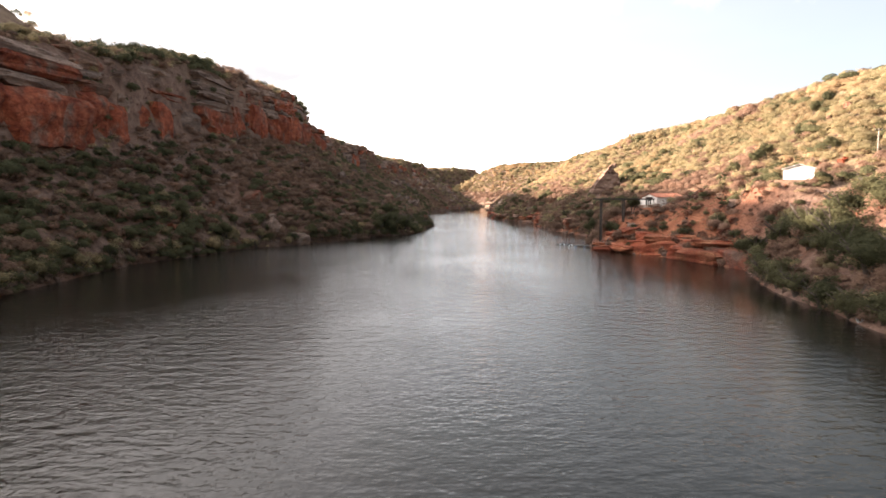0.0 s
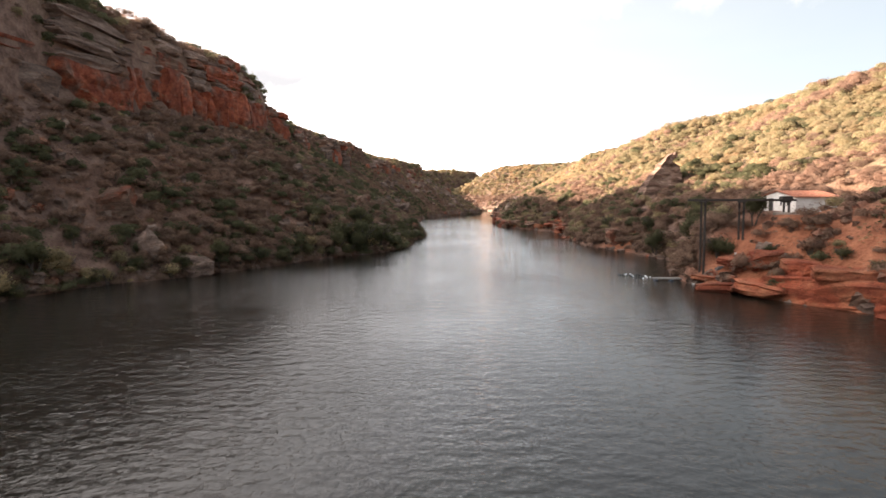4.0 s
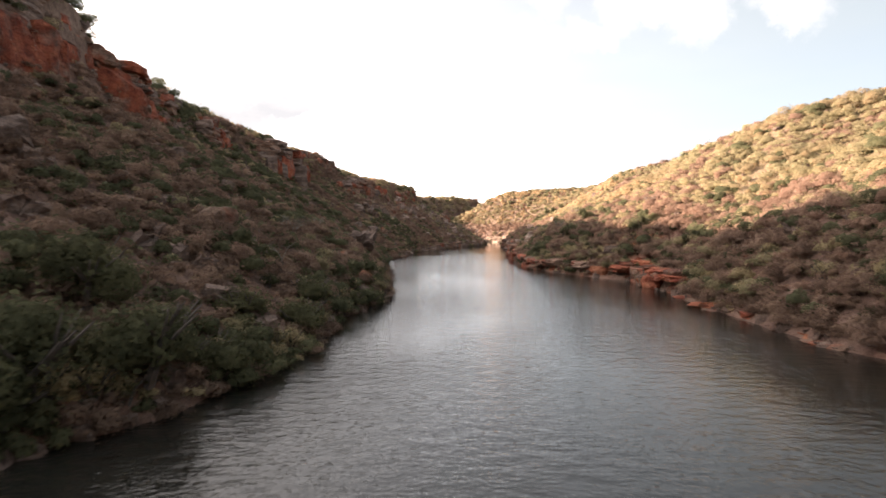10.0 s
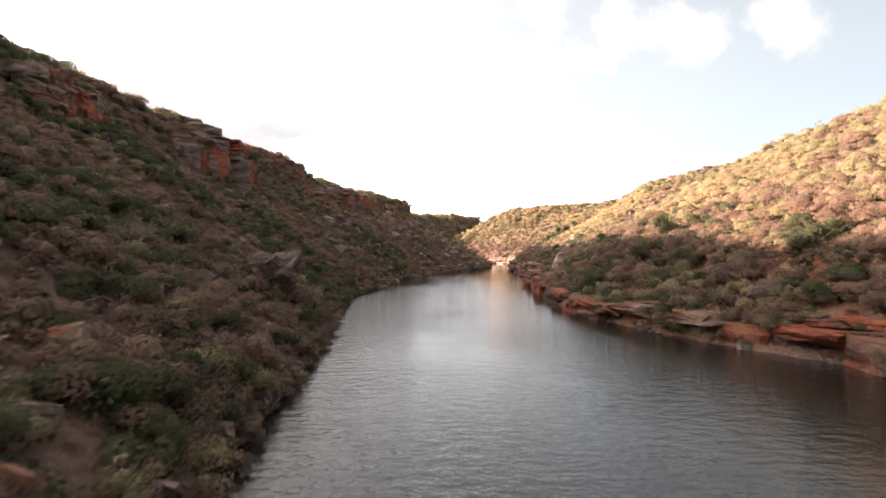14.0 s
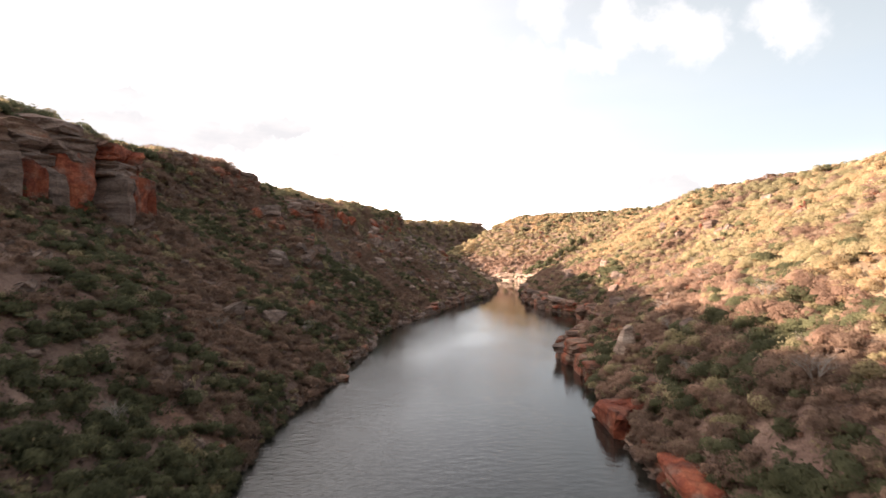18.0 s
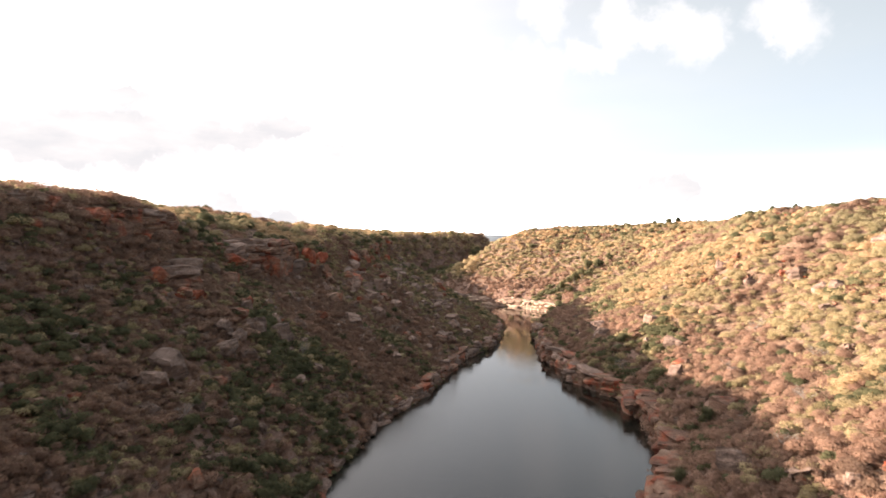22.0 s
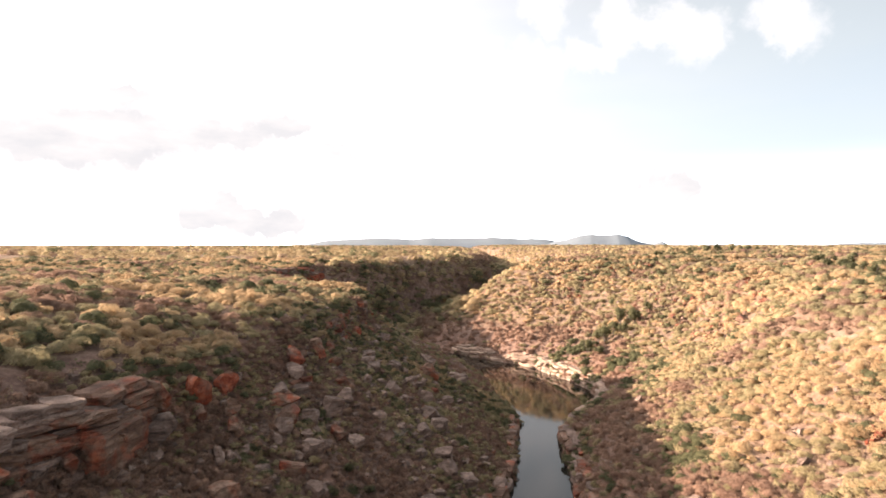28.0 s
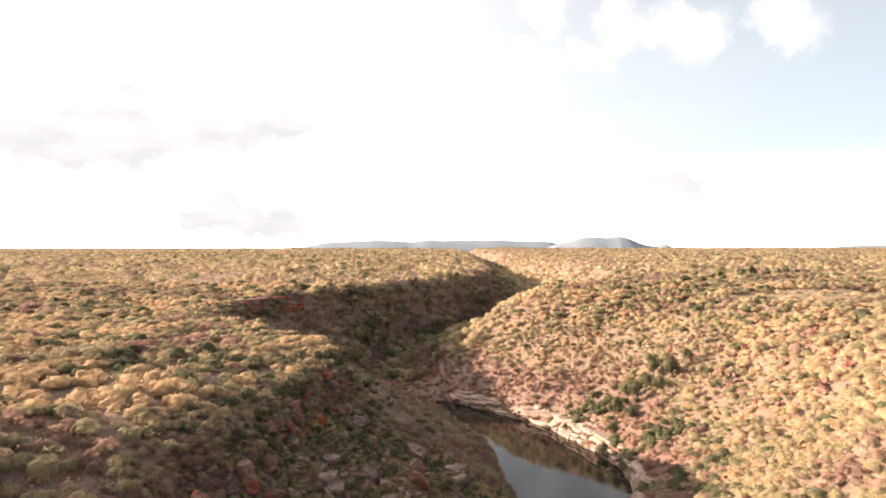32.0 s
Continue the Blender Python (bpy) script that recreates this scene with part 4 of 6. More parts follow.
for x, y, w, h in ((38.2, 143.5, 7.0, 1.3), (40.5, 138.5, 8.0, 1.6), (37.2, 147.5, 4.0, 0.9), (42.5, 143.0, 5.5, 1.8), (40.2, 146.2, 4.2, 1.1), (43.8, 137.2, 6.0, 2.0), (45.5, 132.0, 6.5, 1.8)):
    slab = new("rock_slab", rock_mesh("rock_slab", SLAB_V, int(rock_rng.integers(0, len(SLAB_V))), ORANGE_ROCK))
    place(slab, x, y, float(ground_at(x, y)) + h * 0.18, rock_rng.uniform(0, 6.28), (w, w * rock_rng.uniform(0.6, 0.85), h), rock_rng.normal() * 0.06, rock_rng.normal() * 0.06)
    tagged(slab, "broad flat orange sandstone slab at the landing", "rock slab", "rocks at the landing")
for x, y, w in ((-8.5, 238, 2.6), (-10.5, 241, 3.4), (-9.0, 246, 2.2), (-12.0, 247, 3.8), (-9.5, 251, 3.0), (-12.5, 243, 2.4), (-7.0, 256, 2.6), (-9.5, 258, 3.2), (-6.5, 263, 2.4), (-9.0, 266, 2.8), (-12.5, 260, 3.6), (-14.5, 252, 3.0), (-7.5, 271, 2.0), (-15.5, 245, 2.6), (-11.0, 235, 2.8), (-14.0, 238, 3.2)):
    boulder(x, y, w * 0.62, GREY_ROCK, "weathered grey boulder among scrub at the water's edge", "boulders on the shaded bank", w * 0.42)
for x, y, w, h, m in ((-47, 513.5, 9.0, 4.6, BANK_ROCK), (-38.5, 526, 8.0, 4.5, BANK_ROCK), (-33, 530, 6.0, 3.4, GREY_ROCK), (-50, 552, 9.0, 5.0, BANK_ROCK), (-46, 566, 9.0, 4.4, BANK_ROCK), (-43.7, 588.3, 11.4, 8.0, BANK_ROCK), (-40.3, 601.4, 8.0, 7.5, RED_ROCK),
                      (-37.1, 610.7, 8.0, 6.5, RED_ROCK), (-30.8, 646.8, 11.0, 6.5, RED_ROCK), (-28.7, 626.8, 15.0, 4.5, BANK_ROCK), (-18.7, 637, 6.4, 5.0, GREY_ROCK), (-17.5, 654, 7.0, 4.5, BANK_ROCK), (-24.8, 671.6, 6.0, 4.0, BANK_ROCK),
                      (4.5, 725, 11.0, 6.0, GREY_ROCK), (-32.7, 602, 6.0, 4.0, BANK_ROCK), (-25, 611.6, 4.5, 4.0, GREY_ROCK), (-21.8, 627, 5.0, 4.0, GREY_ROCK), (-22, 709, 7.0, 4.0, RED_ROCK), (-52, 530, 7.0, 3.4, BANK_ROCK), (-27, 556, 6.5, 3.4, BANK_ROCK), (-20, 600, 6.0, 3.4, BANK_ROCK)):
    boulder(x, y, w, m, "broken sandstone outcrop standing out of the scrub", "outcrops on the shaded bank", h)
knob_v, knob_f = icosphere(4)
lumps = np.array([abs(noise.noise(Vector(p) * 3.1)) * 0.34 + abs(noise.noise(Vector(p) * 6.5 + Vector((7, 0, 3)))) * 0.22 + noise.noise(Vector(p) * 13.0) * 0.05 for p in knob_v])
knob = new("boulder", mesh_from("boulder", boulder_verts(np.random.default_rng(5), knob_v, 10, 0.9) * (0.84 + lumps)[:, None], knob_f, GREY_ROCK, False))
place(knob, -15.2, 321.0, float(ground_at(-15.2, 321.0)) - 0.7, 2.1, (9.5, 11.0, 7.0), -0.1, 0.05)
tagged(knob, "broad knobbly grey sandstone boulder on the shaded bank", "boulder", "boulders on the shaded bank")
upright = new("boulder", rock_mesh("boulder", BOULDER_V, 6, PALE_ROCK))
place(upright, 38.6, 424.0, float(ground_at(38.6, 424.0)) - 0.6, 1.1, (5.6, 5.0, 7.4), 0.12, 0.2)
tagged(upright, "upright two-coloured sandstone boulder on the rocky shore", "boulder", "boulders on the sunlit bank")

# the leaning fin of rock above the landing
bm = bmesh.new()
fin = [(-5.0, -1), (-4.5, 0.6), (-3.1, 3.7), (-1.6, 6.1), (0.9, 9.0), (2.7, 11.1), (4.5, 11.9), (5.0, 11.6), (4.7, 10.7), (3.5, 9.7), (5.4, 8.2), (5.6, 5.5), (5.0, 2.2), (4.6, -1)]
rim = [bm.verts.new((x, -2.6, z)) for x, z in fin]
face = bm.faces.new(rim)
grown = bmesh.ops.extrude_face_region(bm, geom=[face])
for v in grown["geom"]:
    if isinstance(v, bmesh.types.BMVert):
        v.co.y += 5.2
bmesh.ops.triangulate(bm, faces=bm.faces[:])
bmesh.ops.subdivide_edges(bm, edges=bm.edges[:], cuts=5, use_grid_fill=True)
bmesh.ops.recalc_face_normals(bm, faces=bm.faces[:])
for v in bm.verts:
    v.co.y *= 1.2 - 0.07 * v.co.z
    groove = noise.noise((v.co.x * 0.9 - v.co.z * 0.75, v.co.y * 0.25, 3.0))
    rib = noise.noise((v.co.x * 1.9 - v.co.z * 1.5, v.co.y * 0.4, 11.0))
    v.co += Vector((0.35, 0.8, 0.25)) * groove + Vector((0.15, 0.4, 0.1)) * rib + Vector((noise.noise(v.co * 0.8), noise.noise(v.co * 0.8 + Vector((9, 0, 0))), 0)) * 0.5
fin_me = bpy.data.meshes.new("rock_pinnacle")
bm.to_mesh(fin_me)
bm.free()
fin_me.materials.append(FIN_ROCK)
pinnacle = tagged(new("rock_pinnacle", fin_me), "tall leaning fin of grey sandstone with a jagged tip", "rock pinnacle")
place(pinnacle, 57.2, 228.5, 12.2, 0.05, (1, 1, 1))


# ---------------------------------------------------------------- scrub
def crown(r, blobs, leaves, leaf, flat=0.75, base=DOME, solid=1, core=0.72, rad=(0.34, 0.52), spread=(0.15, 0.55), lumps=(0.72, 1.15)):
    """An uneven crown of unit radius on z = 0: a few lumpy inner masses under a fringe of leaf sprays that all face outwards. Returns points, triangles, normals."""
    c = r.normal(size=(blobs, 3))
    c /= np.linalg.norm(c, axis=1, keepdims=True)
    c *= r.uniform(*spread, (blobs, 1))
    c[:, 2] = np.abs(c[:, 2]) * flat + 0.38
    rad = r.uniform(*rad, blobs)
    vs, fs, ns, n = [], [], [], 0
    for k in range(min(solid, blobs)):
        w = base[0] * (core * rad[k] * r.uniform(*lumps, len(base[0])))[:, None] * (1, 1, 0.8) + c[k]
        vs.append(w)
        fs.append(base[1] + n)
        ns.append(base[0] / np.linalg.norm(base[0], axis=1, keepdims=True) + 0.35 * (w - (0, 0, 0.3)))
        n += len(w)
    which = r.integers(0, blobs, leaves)
    off = r.normal(size=(leaves, 3)) + (0, 0, 0.35)
    off /= np.linalg.norm(off, axis=1, keepdims=True)
    p = c[which] + off * (rad[which] * r.uniform(0.6, 1.25, leaves))[:, None] * (1, 1, 0.85)
    lean = off + 0.55 * r.normal(size=off.shape)
    a = np.cross(lean, r.normal(size=off.shape))
    b = np.cross(lean, a)
    a /= np.linalg.norm(a, axis=1, keepdims=True)
    b /= np.linalg.norm(b, axis=1, keepdims=True)
    s = leaf * r.uniform(0.6, 1.3, (leaves, 1))
    t = np.stack([p - a * s * 1.1 - b * s * 0.5, p + a * s * 0.8 - b * s * 0.6, p + b * s * 1.1 + a * s * 0.25], 1)
    away = (np.cross(t[:, 1] - t[:, 0], t[:, 2] - t[:, 0]) * off).sum(1) < 0
    t[away] = t[away][:, ::-1]
    vs.append(t.reshape(-1, 3))
    fs.append(np.arange(leaves * 3).reshape(-1, 3) + n)
    ns.append(np.repeat(off + 0.35 * (p - (0, 0, 0.3)) + 0.12 * lean, 3, axis=0))
    v, f, m = np.concatenate(vs), np.concatenate(fs), np.concatenate(ns)
    v[:, 2] = np.maximum(v[:, 2], 0.0)
    return v, f, m / np.linalg.norm(m, axis=1, keepdims=True)


def soft_normals(me, normals):
    """Gives a leafy mesh the rounded shading of a whole clump."""
    at = me.attributes.new("custom_normal", "FLOAT_VECTOR", "POINT")
    at.data.foreach_set("vector", np.ascontiguousarray(normals, np.float32).ravel())
    return me


def scatter(name, mat, label, spots, sizes, variants, tall=1.0, category="scrub", sink=0.15):
    """One sheet of many bushes or stones; stones come without normals."""
    if not len(spots):
        return None
    which = rng.integers(0, len(variants), len(spots))
    turn = rng.uniform(0, 2 * np.pi, len(spots))
    vs, fs, ns, n = [], [], [], 0
    leafy = variants[0][2] is not None
    # the wispy scrub of the sunlit slope takes the light of the slope it covers, the round bushes elsewhere less so
    x, y = spots[:, 0], spots[:, 1]
    lay = np.stack([ground_at(x - 4, y) - ground_at(x + 4, y), ground_at(x, y - 4) - ground_at(x, y + 4), 0 * x + 8.0], -1)
    lay *= (np.where((x > 20) & (spots[:, 2] > 14) & (spots[:, 2] < 52), np.where(y < 650, 1.0, 0.5), 0.25) / np.linalg.norm(lay, axis=1))[:, None]
    for k, (base, tri, out) in enumerate(variants):
        m = which == k
        q = int(m.sum())
        if not q:
            continue
        c, s, z = np.cos(turn[m])[:, None], np.sin(turn[m])[:, None], sizes[m][:, None]
        x = (base[None, :, 0] * c - base[None, :, 1] * s) * z + spots[m][:, 0:1]
        y = (base[None, :, 0] * s + base[None, :, 1] * c) * z + spots[m][:, 1:2]
        h = base[None, :, 2] * z * tall + spots[m][:, 2:3] - sink * z
        vs.append(np.stack([x, y, h], -1).reshape(-1, 3))
        fs.append((tri[None] + (np.arange(q) * len(base))[:, None, None] + n).reshape(-1, 3))
        if leafy:
            turned = np.stack([out[None, :, 0] * c - out[None, :, 1] * s, out[None, :, 0] * s + out[None, :, 1] * c, out[None, :, 2] + 0 * c], -1)
            turned = turned + lay[m][:, None, :]
            ns.append((turned / np.linalg.norm(turned, axis=2, keepdims=True)).reshape(-1, 3))
        n += q * len(base)
    me = mesh_from(name, np.concatenate(vs), np.concatenate(fs), mat, leafy)
    if leafy:
        soft_normals(me, np.concatenate(ns))
    return tagged(new(name, me), label, category, kind="stuff")


def spots_in(n, x0, x1, y0, y1, keep):
    x, y = rng.uniform(x0, x1, n), rng.uniform(y0, y1, n)
    z = ground_at(x, y)
    ok = (z > 0.35) & keep(x, y)
    ok &= ~((x < 57) & (x > 34) & (y > 106) & (y < 152) & (rng.random(n) < 0.2))
    ok &= ~((np.hypot((x - 220) / 58, (y - 866) / 24) < 1) & (rng.random(n) < 0.93))
    # few bushes stand before the leaning fin
    ok &= ~((np.abs(x - 53.5) < 4.5) & (y > 214) & (y < 229) & (rng.random(n) < 0.6))
    for cx, cy, reach, _ in YARDS:
        ok &= np.hypot(x - cx, y - cy) > reach * 0.8
    return np.stack([x[ok], y[ok], z[ok]], -1)


SHORE_Y, SHORE_L = [p[1] for p in LEFT_SHORE], [p[0] for p in LEFT_SHORE]
BROW_Y, BROW_X = [p[1] for p in BROW], [p[0] for p in BROW]


def in_canyon(x, y):
    """The banks that the flight passes close by."""
    return (x > np.interp(y, BROW_Y, BROW_X) - 14) & (x < 118)


def in_sight(x, y):
    """What the high end of the flight looks out over."""
    return np.abs(x - 12) < 0.76 * (y - 425) + 40


FAR_DOME = dome_shape(5)
CLOSE_V = [crown(rng, 6, 150, 0.062, solid=5, core=0.8) for _ in range(10)]
NEAR_V = [crown(rng, 4, 24, 0.105, solid=3, core=0.88, base=FAR_DOME) for _ in range(12)]
MID_V = [crown(rng, 5, 14, 0.12, solid=3, core=1.0, base=FAR_DOME, spread=(0.25, 0.6)) for _ in range(16)]
STRAW_V = [crown(rng, 3, 10, 0.15, solid=2, core=1.0, base=FAR_DOME) for _ in range(12)]
LOW_V = [crown(rng, 2, 11, 0.18, solid=0) for _ in range(10)]
FAR_V = [crown(rng, 2, 6, 0.22, solid=1, core=1.25, base=FAR_DOME) for _ in range(12)]


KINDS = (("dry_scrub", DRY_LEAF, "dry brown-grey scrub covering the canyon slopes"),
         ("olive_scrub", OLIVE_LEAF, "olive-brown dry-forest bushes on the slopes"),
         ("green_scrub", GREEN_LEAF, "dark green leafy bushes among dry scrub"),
         ("golden_scrub", SUN_GOLD_LEAF, "bushes of the dry forest tinted golden for the sun"))


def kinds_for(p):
    """Which kind each spot gets: grey and green on the shaded bank, straw and gold on the sunny bank and the plateau,
    which puts light and shade into the leaf colours; a green belt along the brow.
    """
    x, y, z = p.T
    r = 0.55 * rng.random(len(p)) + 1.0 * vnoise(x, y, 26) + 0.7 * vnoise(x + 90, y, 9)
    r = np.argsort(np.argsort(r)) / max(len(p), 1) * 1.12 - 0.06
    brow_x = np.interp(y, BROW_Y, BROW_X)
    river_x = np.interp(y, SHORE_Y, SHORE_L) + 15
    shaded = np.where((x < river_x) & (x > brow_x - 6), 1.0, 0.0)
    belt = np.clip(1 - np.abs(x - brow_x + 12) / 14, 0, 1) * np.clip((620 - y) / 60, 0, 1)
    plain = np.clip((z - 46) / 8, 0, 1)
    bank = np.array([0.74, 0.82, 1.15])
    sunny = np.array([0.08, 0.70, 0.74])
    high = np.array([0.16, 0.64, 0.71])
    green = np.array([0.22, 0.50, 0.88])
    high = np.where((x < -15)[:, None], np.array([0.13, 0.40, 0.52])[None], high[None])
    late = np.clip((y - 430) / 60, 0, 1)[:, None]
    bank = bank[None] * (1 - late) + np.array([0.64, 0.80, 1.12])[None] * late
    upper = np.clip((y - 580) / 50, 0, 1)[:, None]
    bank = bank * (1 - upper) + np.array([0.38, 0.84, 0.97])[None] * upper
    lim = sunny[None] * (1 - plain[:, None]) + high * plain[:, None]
    # greener, browner and darker on the low bank, its shade put into the colour
    low_ground = np.clip((21 - z) / 5, 0, 1)[:, None]
    lim = lim * (1 - low_ground) + np.array([0.68, 0.84, 1.10])[None] * low_ground
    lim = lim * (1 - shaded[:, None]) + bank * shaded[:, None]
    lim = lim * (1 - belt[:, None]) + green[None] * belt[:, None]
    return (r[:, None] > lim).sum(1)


near = spots_in(33000, -110, 118, 30, 730, in_canyon)
near = near[rng.random(len(near)) < np.clip(0.6 + 0.9 * vnoise(near[:, 0], near[:, 1] + 70, 9), 0, 1)]
brow_top = shore_points(BROW, 0, 285, 0.5) - (9, 0, 0)
brow_pts = np.concatenate([brow_top, shore_points(BROW, 285, 775, 0.3), shore_points(BROW, 775, 1210, 0.3)])
bx, by = brow_pts[:, 0] + rng.normal(size=len(brow_pts)) * 5, brow_pts[:, 1] + rng.normal(size=len(brow_pts)) * 3
brow_spots = np.stack([bx, by, ground_at(bx, by)], -1)
back = (near[:, 0] > 78) & (near[:, 1] < 430)
near_back, near = near[back], near[~back]
under = spots_in(30000, -110, 118, 60, 730, in_canyon)
by_path = (np.abs(near[:, 0] - 4) < 48) & (near[:, 1] < 400)
close, near = near[by_path], near[~by_path]
# the fringe that hangs over the water's edge
fringe = []
for line, out in ((LEFT_SHORE, -1.0), (RIGHT_SHORE, 1.0)):
    q = shore_points(line, 55, 890, 0.5)
    q = q[(rng.random(len(q)) < (0.95 if out < 0 else 0.75)) & ~((out > 0) & (q[:, 1] > 98) & (q[:, 1] < 152))]
    d = rng.uniform(-0.9, 1.6, len(q)) + (1.3 if out > 0 else 0.0)
    fx, fy = q[:, 0] + np.sin(q[:, 2]) * out * d, q[:, 1] - np.cos(q[:, 2]) * out * d
    fringe.append(np.stack([fx, fy, np.maximum(ground_at(fx, fy), 0.1)], -1))
shore = np.concatenate(fringe)
rims = spots_in(5200, 118, 190, 40, 730, lambda x, y: x > 118)
mid = spots_in(32000, -330, 400, 500, 1010, lambda x, y: in_sight(x, y) & ~(in_canyon(x, y) & (y < 730)) & ~((x >= 118) & (x < 190) & (y < 730)))
far = spots_in(36000, -1500, 1500, 1010, 2500, in_sight)
gorge = shore_points(RIGHT_SHORE, 890, 2000, 0.22)
ox, oy = gorge[:, 0] + rng.normal(size=len(gorge)) * 28, gorge[:, 1] + rng.normal(size=len(gorge)) * 4
far = np.concatenate([far, np.stack([ox, oy, ground_at(ox, oy)], -1)])
tableland = spots_in(4500, -330, 400, -120, 720, lambda x, y: ~(in_canyon(x, y) & (y > 30)) & ~((x >= 118) & (x < 190) & (y > 40)) & ~((y > 500) & in_sight(x, y)))
straw = spots_in(11000, 42, 150, 60, 730, lambda x, y: ground_at(x, y) > 11)
low_bank = spots_in(17000, -84, 40, 200, 740, lambda x, y: (x < np.interp(y, SHORE_Y, SHORE_L) - 1) & (x > np.interp(y, BROW_Y, BROW_X)))
bend = spots_in(7000, 45, 270, 690, 980, lambda x, y: ground_at(x, y) > 5)
upper_bank = spots_in(8000, -62, 40, 520, 745, lambda x, y: (x < np.interp(y, SHORE_Y, SHORE_L) - 1) & (x > np.interp(y, BROW_Y, BROW_X) - 4))
slope_cover = spots_in(7500, -70, 10, 400, 600, lambda x, y: (x < np.interp(y, SHORE_Y, SHORE_L) - 1) & (x > np.interp(y, BROW_Y, BROW_X) - 2))
skyline = spots_in(15000, -3200, 3200, 2500, 4850, in_sight)
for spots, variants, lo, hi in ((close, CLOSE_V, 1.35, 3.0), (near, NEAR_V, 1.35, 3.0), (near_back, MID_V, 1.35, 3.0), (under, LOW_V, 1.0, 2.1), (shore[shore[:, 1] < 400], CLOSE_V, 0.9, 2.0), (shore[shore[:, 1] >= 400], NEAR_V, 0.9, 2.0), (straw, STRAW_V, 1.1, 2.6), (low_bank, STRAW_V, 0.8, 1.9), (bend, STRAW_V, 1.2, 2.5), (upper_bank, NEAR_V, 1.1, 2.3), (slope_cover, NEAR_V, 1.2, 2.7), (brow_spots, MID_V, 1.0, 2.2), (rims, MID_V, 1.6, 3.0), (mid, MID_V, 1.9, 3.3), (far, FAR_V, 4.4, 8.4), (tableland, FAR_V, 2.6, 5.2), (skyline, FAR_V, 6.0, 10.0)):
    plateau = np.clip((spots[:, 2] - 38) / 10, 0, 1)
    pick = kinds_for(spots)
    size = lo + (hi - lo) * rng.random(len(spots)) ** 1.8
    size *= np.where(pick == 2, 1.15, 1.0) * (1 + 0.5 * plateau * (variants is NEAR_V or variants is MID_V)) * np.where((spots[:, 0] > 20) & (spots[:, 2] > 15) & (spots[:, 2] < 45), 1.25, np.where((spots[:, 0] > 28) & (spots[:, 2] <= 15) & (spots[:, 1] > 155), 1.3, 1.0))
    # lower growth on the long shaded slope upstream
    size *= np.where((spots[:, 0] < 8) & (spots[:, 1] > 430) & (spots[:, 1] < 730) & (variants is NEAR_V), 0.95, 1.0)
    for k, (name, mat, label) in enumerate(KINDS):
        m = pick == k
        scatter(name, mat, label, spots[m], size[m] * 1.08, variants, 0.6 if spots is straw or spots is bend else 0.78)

# tall leafy growth on the shaded slope under the first cliffs
slope = spots_in(5600, -84, -6, 55, 330, lambda x, y: (x < np.interp(y, SHORE_Y, SHORE_L) - 1) & (x > np.interp(y, BROW_Y, BROW_X) + 3))
dense = np.clip(1.3 - (slope[:, 1] - 60) / 190, 0.4, 1) * np.clip(0.25 + 1.3 * vnoise(slope[:, 0] + 7, slope[:, 1], 21), 0, 1)
slope = slope[rng.random(len(slope)) < dense]
leafy = rng.random(len(slope)) < np.clip(0.85 - (slope[:, 1] - 60) / 300, 0.3, 1)
girth = 1.5 + 2.1 * rng.random(len(slope)) ** 1.6
THICK_V = [crown(rng, 6, 60, 0.085, solid=5, core=0.9, base=FAR_DOME, spread=(0.2, 0.62)) for _ in range(10)]
scatter("green_thicket", GREEN_LEAF, "dense dark green bushes on the shaded slope", slope[leafy], girth[leafy], THICK_V, 0.85)
scatter("dry_thicket", DRY_LEAF, "dense brown twiggy bushes on the shaded slope", slope[~leafy], girth[~leafy], THICK_V, 0.85)

# leafless and olive thickets on the shaded rocks of the other bank
other = spots_in(5200, 30, 84, 200, 640, lambda x, y: (ground_at(x, y) > 2.2) & (ground_at(x, y) < 20))
other = other[rng.random(len(other)) < np.clip(0.35 + 0.9 * vnoise(other[:, 0] + 31, other[:, 1], 17), 0, 1)]
sort = rng.random(len(other)) + 0.5 * (vnoise(other[:, 0], other[:, 1] + 60, 20) - 0.5)
girth = (1.3 + 1.9 * rng.random(len(other)) ** 1.6) * np.where((other[:, 1] > 325) & (other[:, 1] < 420), 1.3, 1.0)
for name, mat, label, low, high in (("dry_thicket", DRY_LEAF, "leafless brown thicket on the rocky bank", -9, 0.55), ("olive_thicket", OLIVE_LEAF, "olive-brown thicket on the rocky bank", 0.55, 0.72), ("green_thicket", GREEN_LEAF, "dark green thicket on the rocky bank", 0.72, 9)):
    m = (sort >= low) & (sort < high)
    scatter(name, mat, label, other[m], girth[m], THICK_V, 0.8)

CUBE2 = cube_grid(2)


def tipped(v):
    return np.array([q[:] for q in (Euler(tuple(rng.normal(size=3) * 0.4)).to_matrix() @ Vector(p) for p in v)])


STONE_V = [(tipped(block_verts(rng, CUBE2[0], 8, 6) * (1, 0.8, 0.65)) + (0, 0, 0.15), CUBE2[1], None) for _ in range(12)]
stones = spots_in(10000, -110, 118, 30, 730, lambda x, y: in_canyon(x, y) & ((x < 20) | (rng.random(len(x)) < 0.25)))
scatter("loose_stones", GREY_ROCK, "loose pinkish-grey sandstone blocks on the slopes", stones, 0.6 + 2.4 * rng.random(len(stones)) ** 3, STONE_V, category="stones", sink=0.0)
red_stones = spots_in(3500, -110, 118, 60, 730, lambda x, y: in_canyon(x, y) & (vnoise(x + 40, y, 30) > 0.55))
scatter("red_stones", BANK_ROCK, "loose red sandstone blocks on the slopes", red_stones, 0.5 + 1.9 * rng.random(len(red_stones)) ** 3, STONE_V, category="stones", sink=0.0)


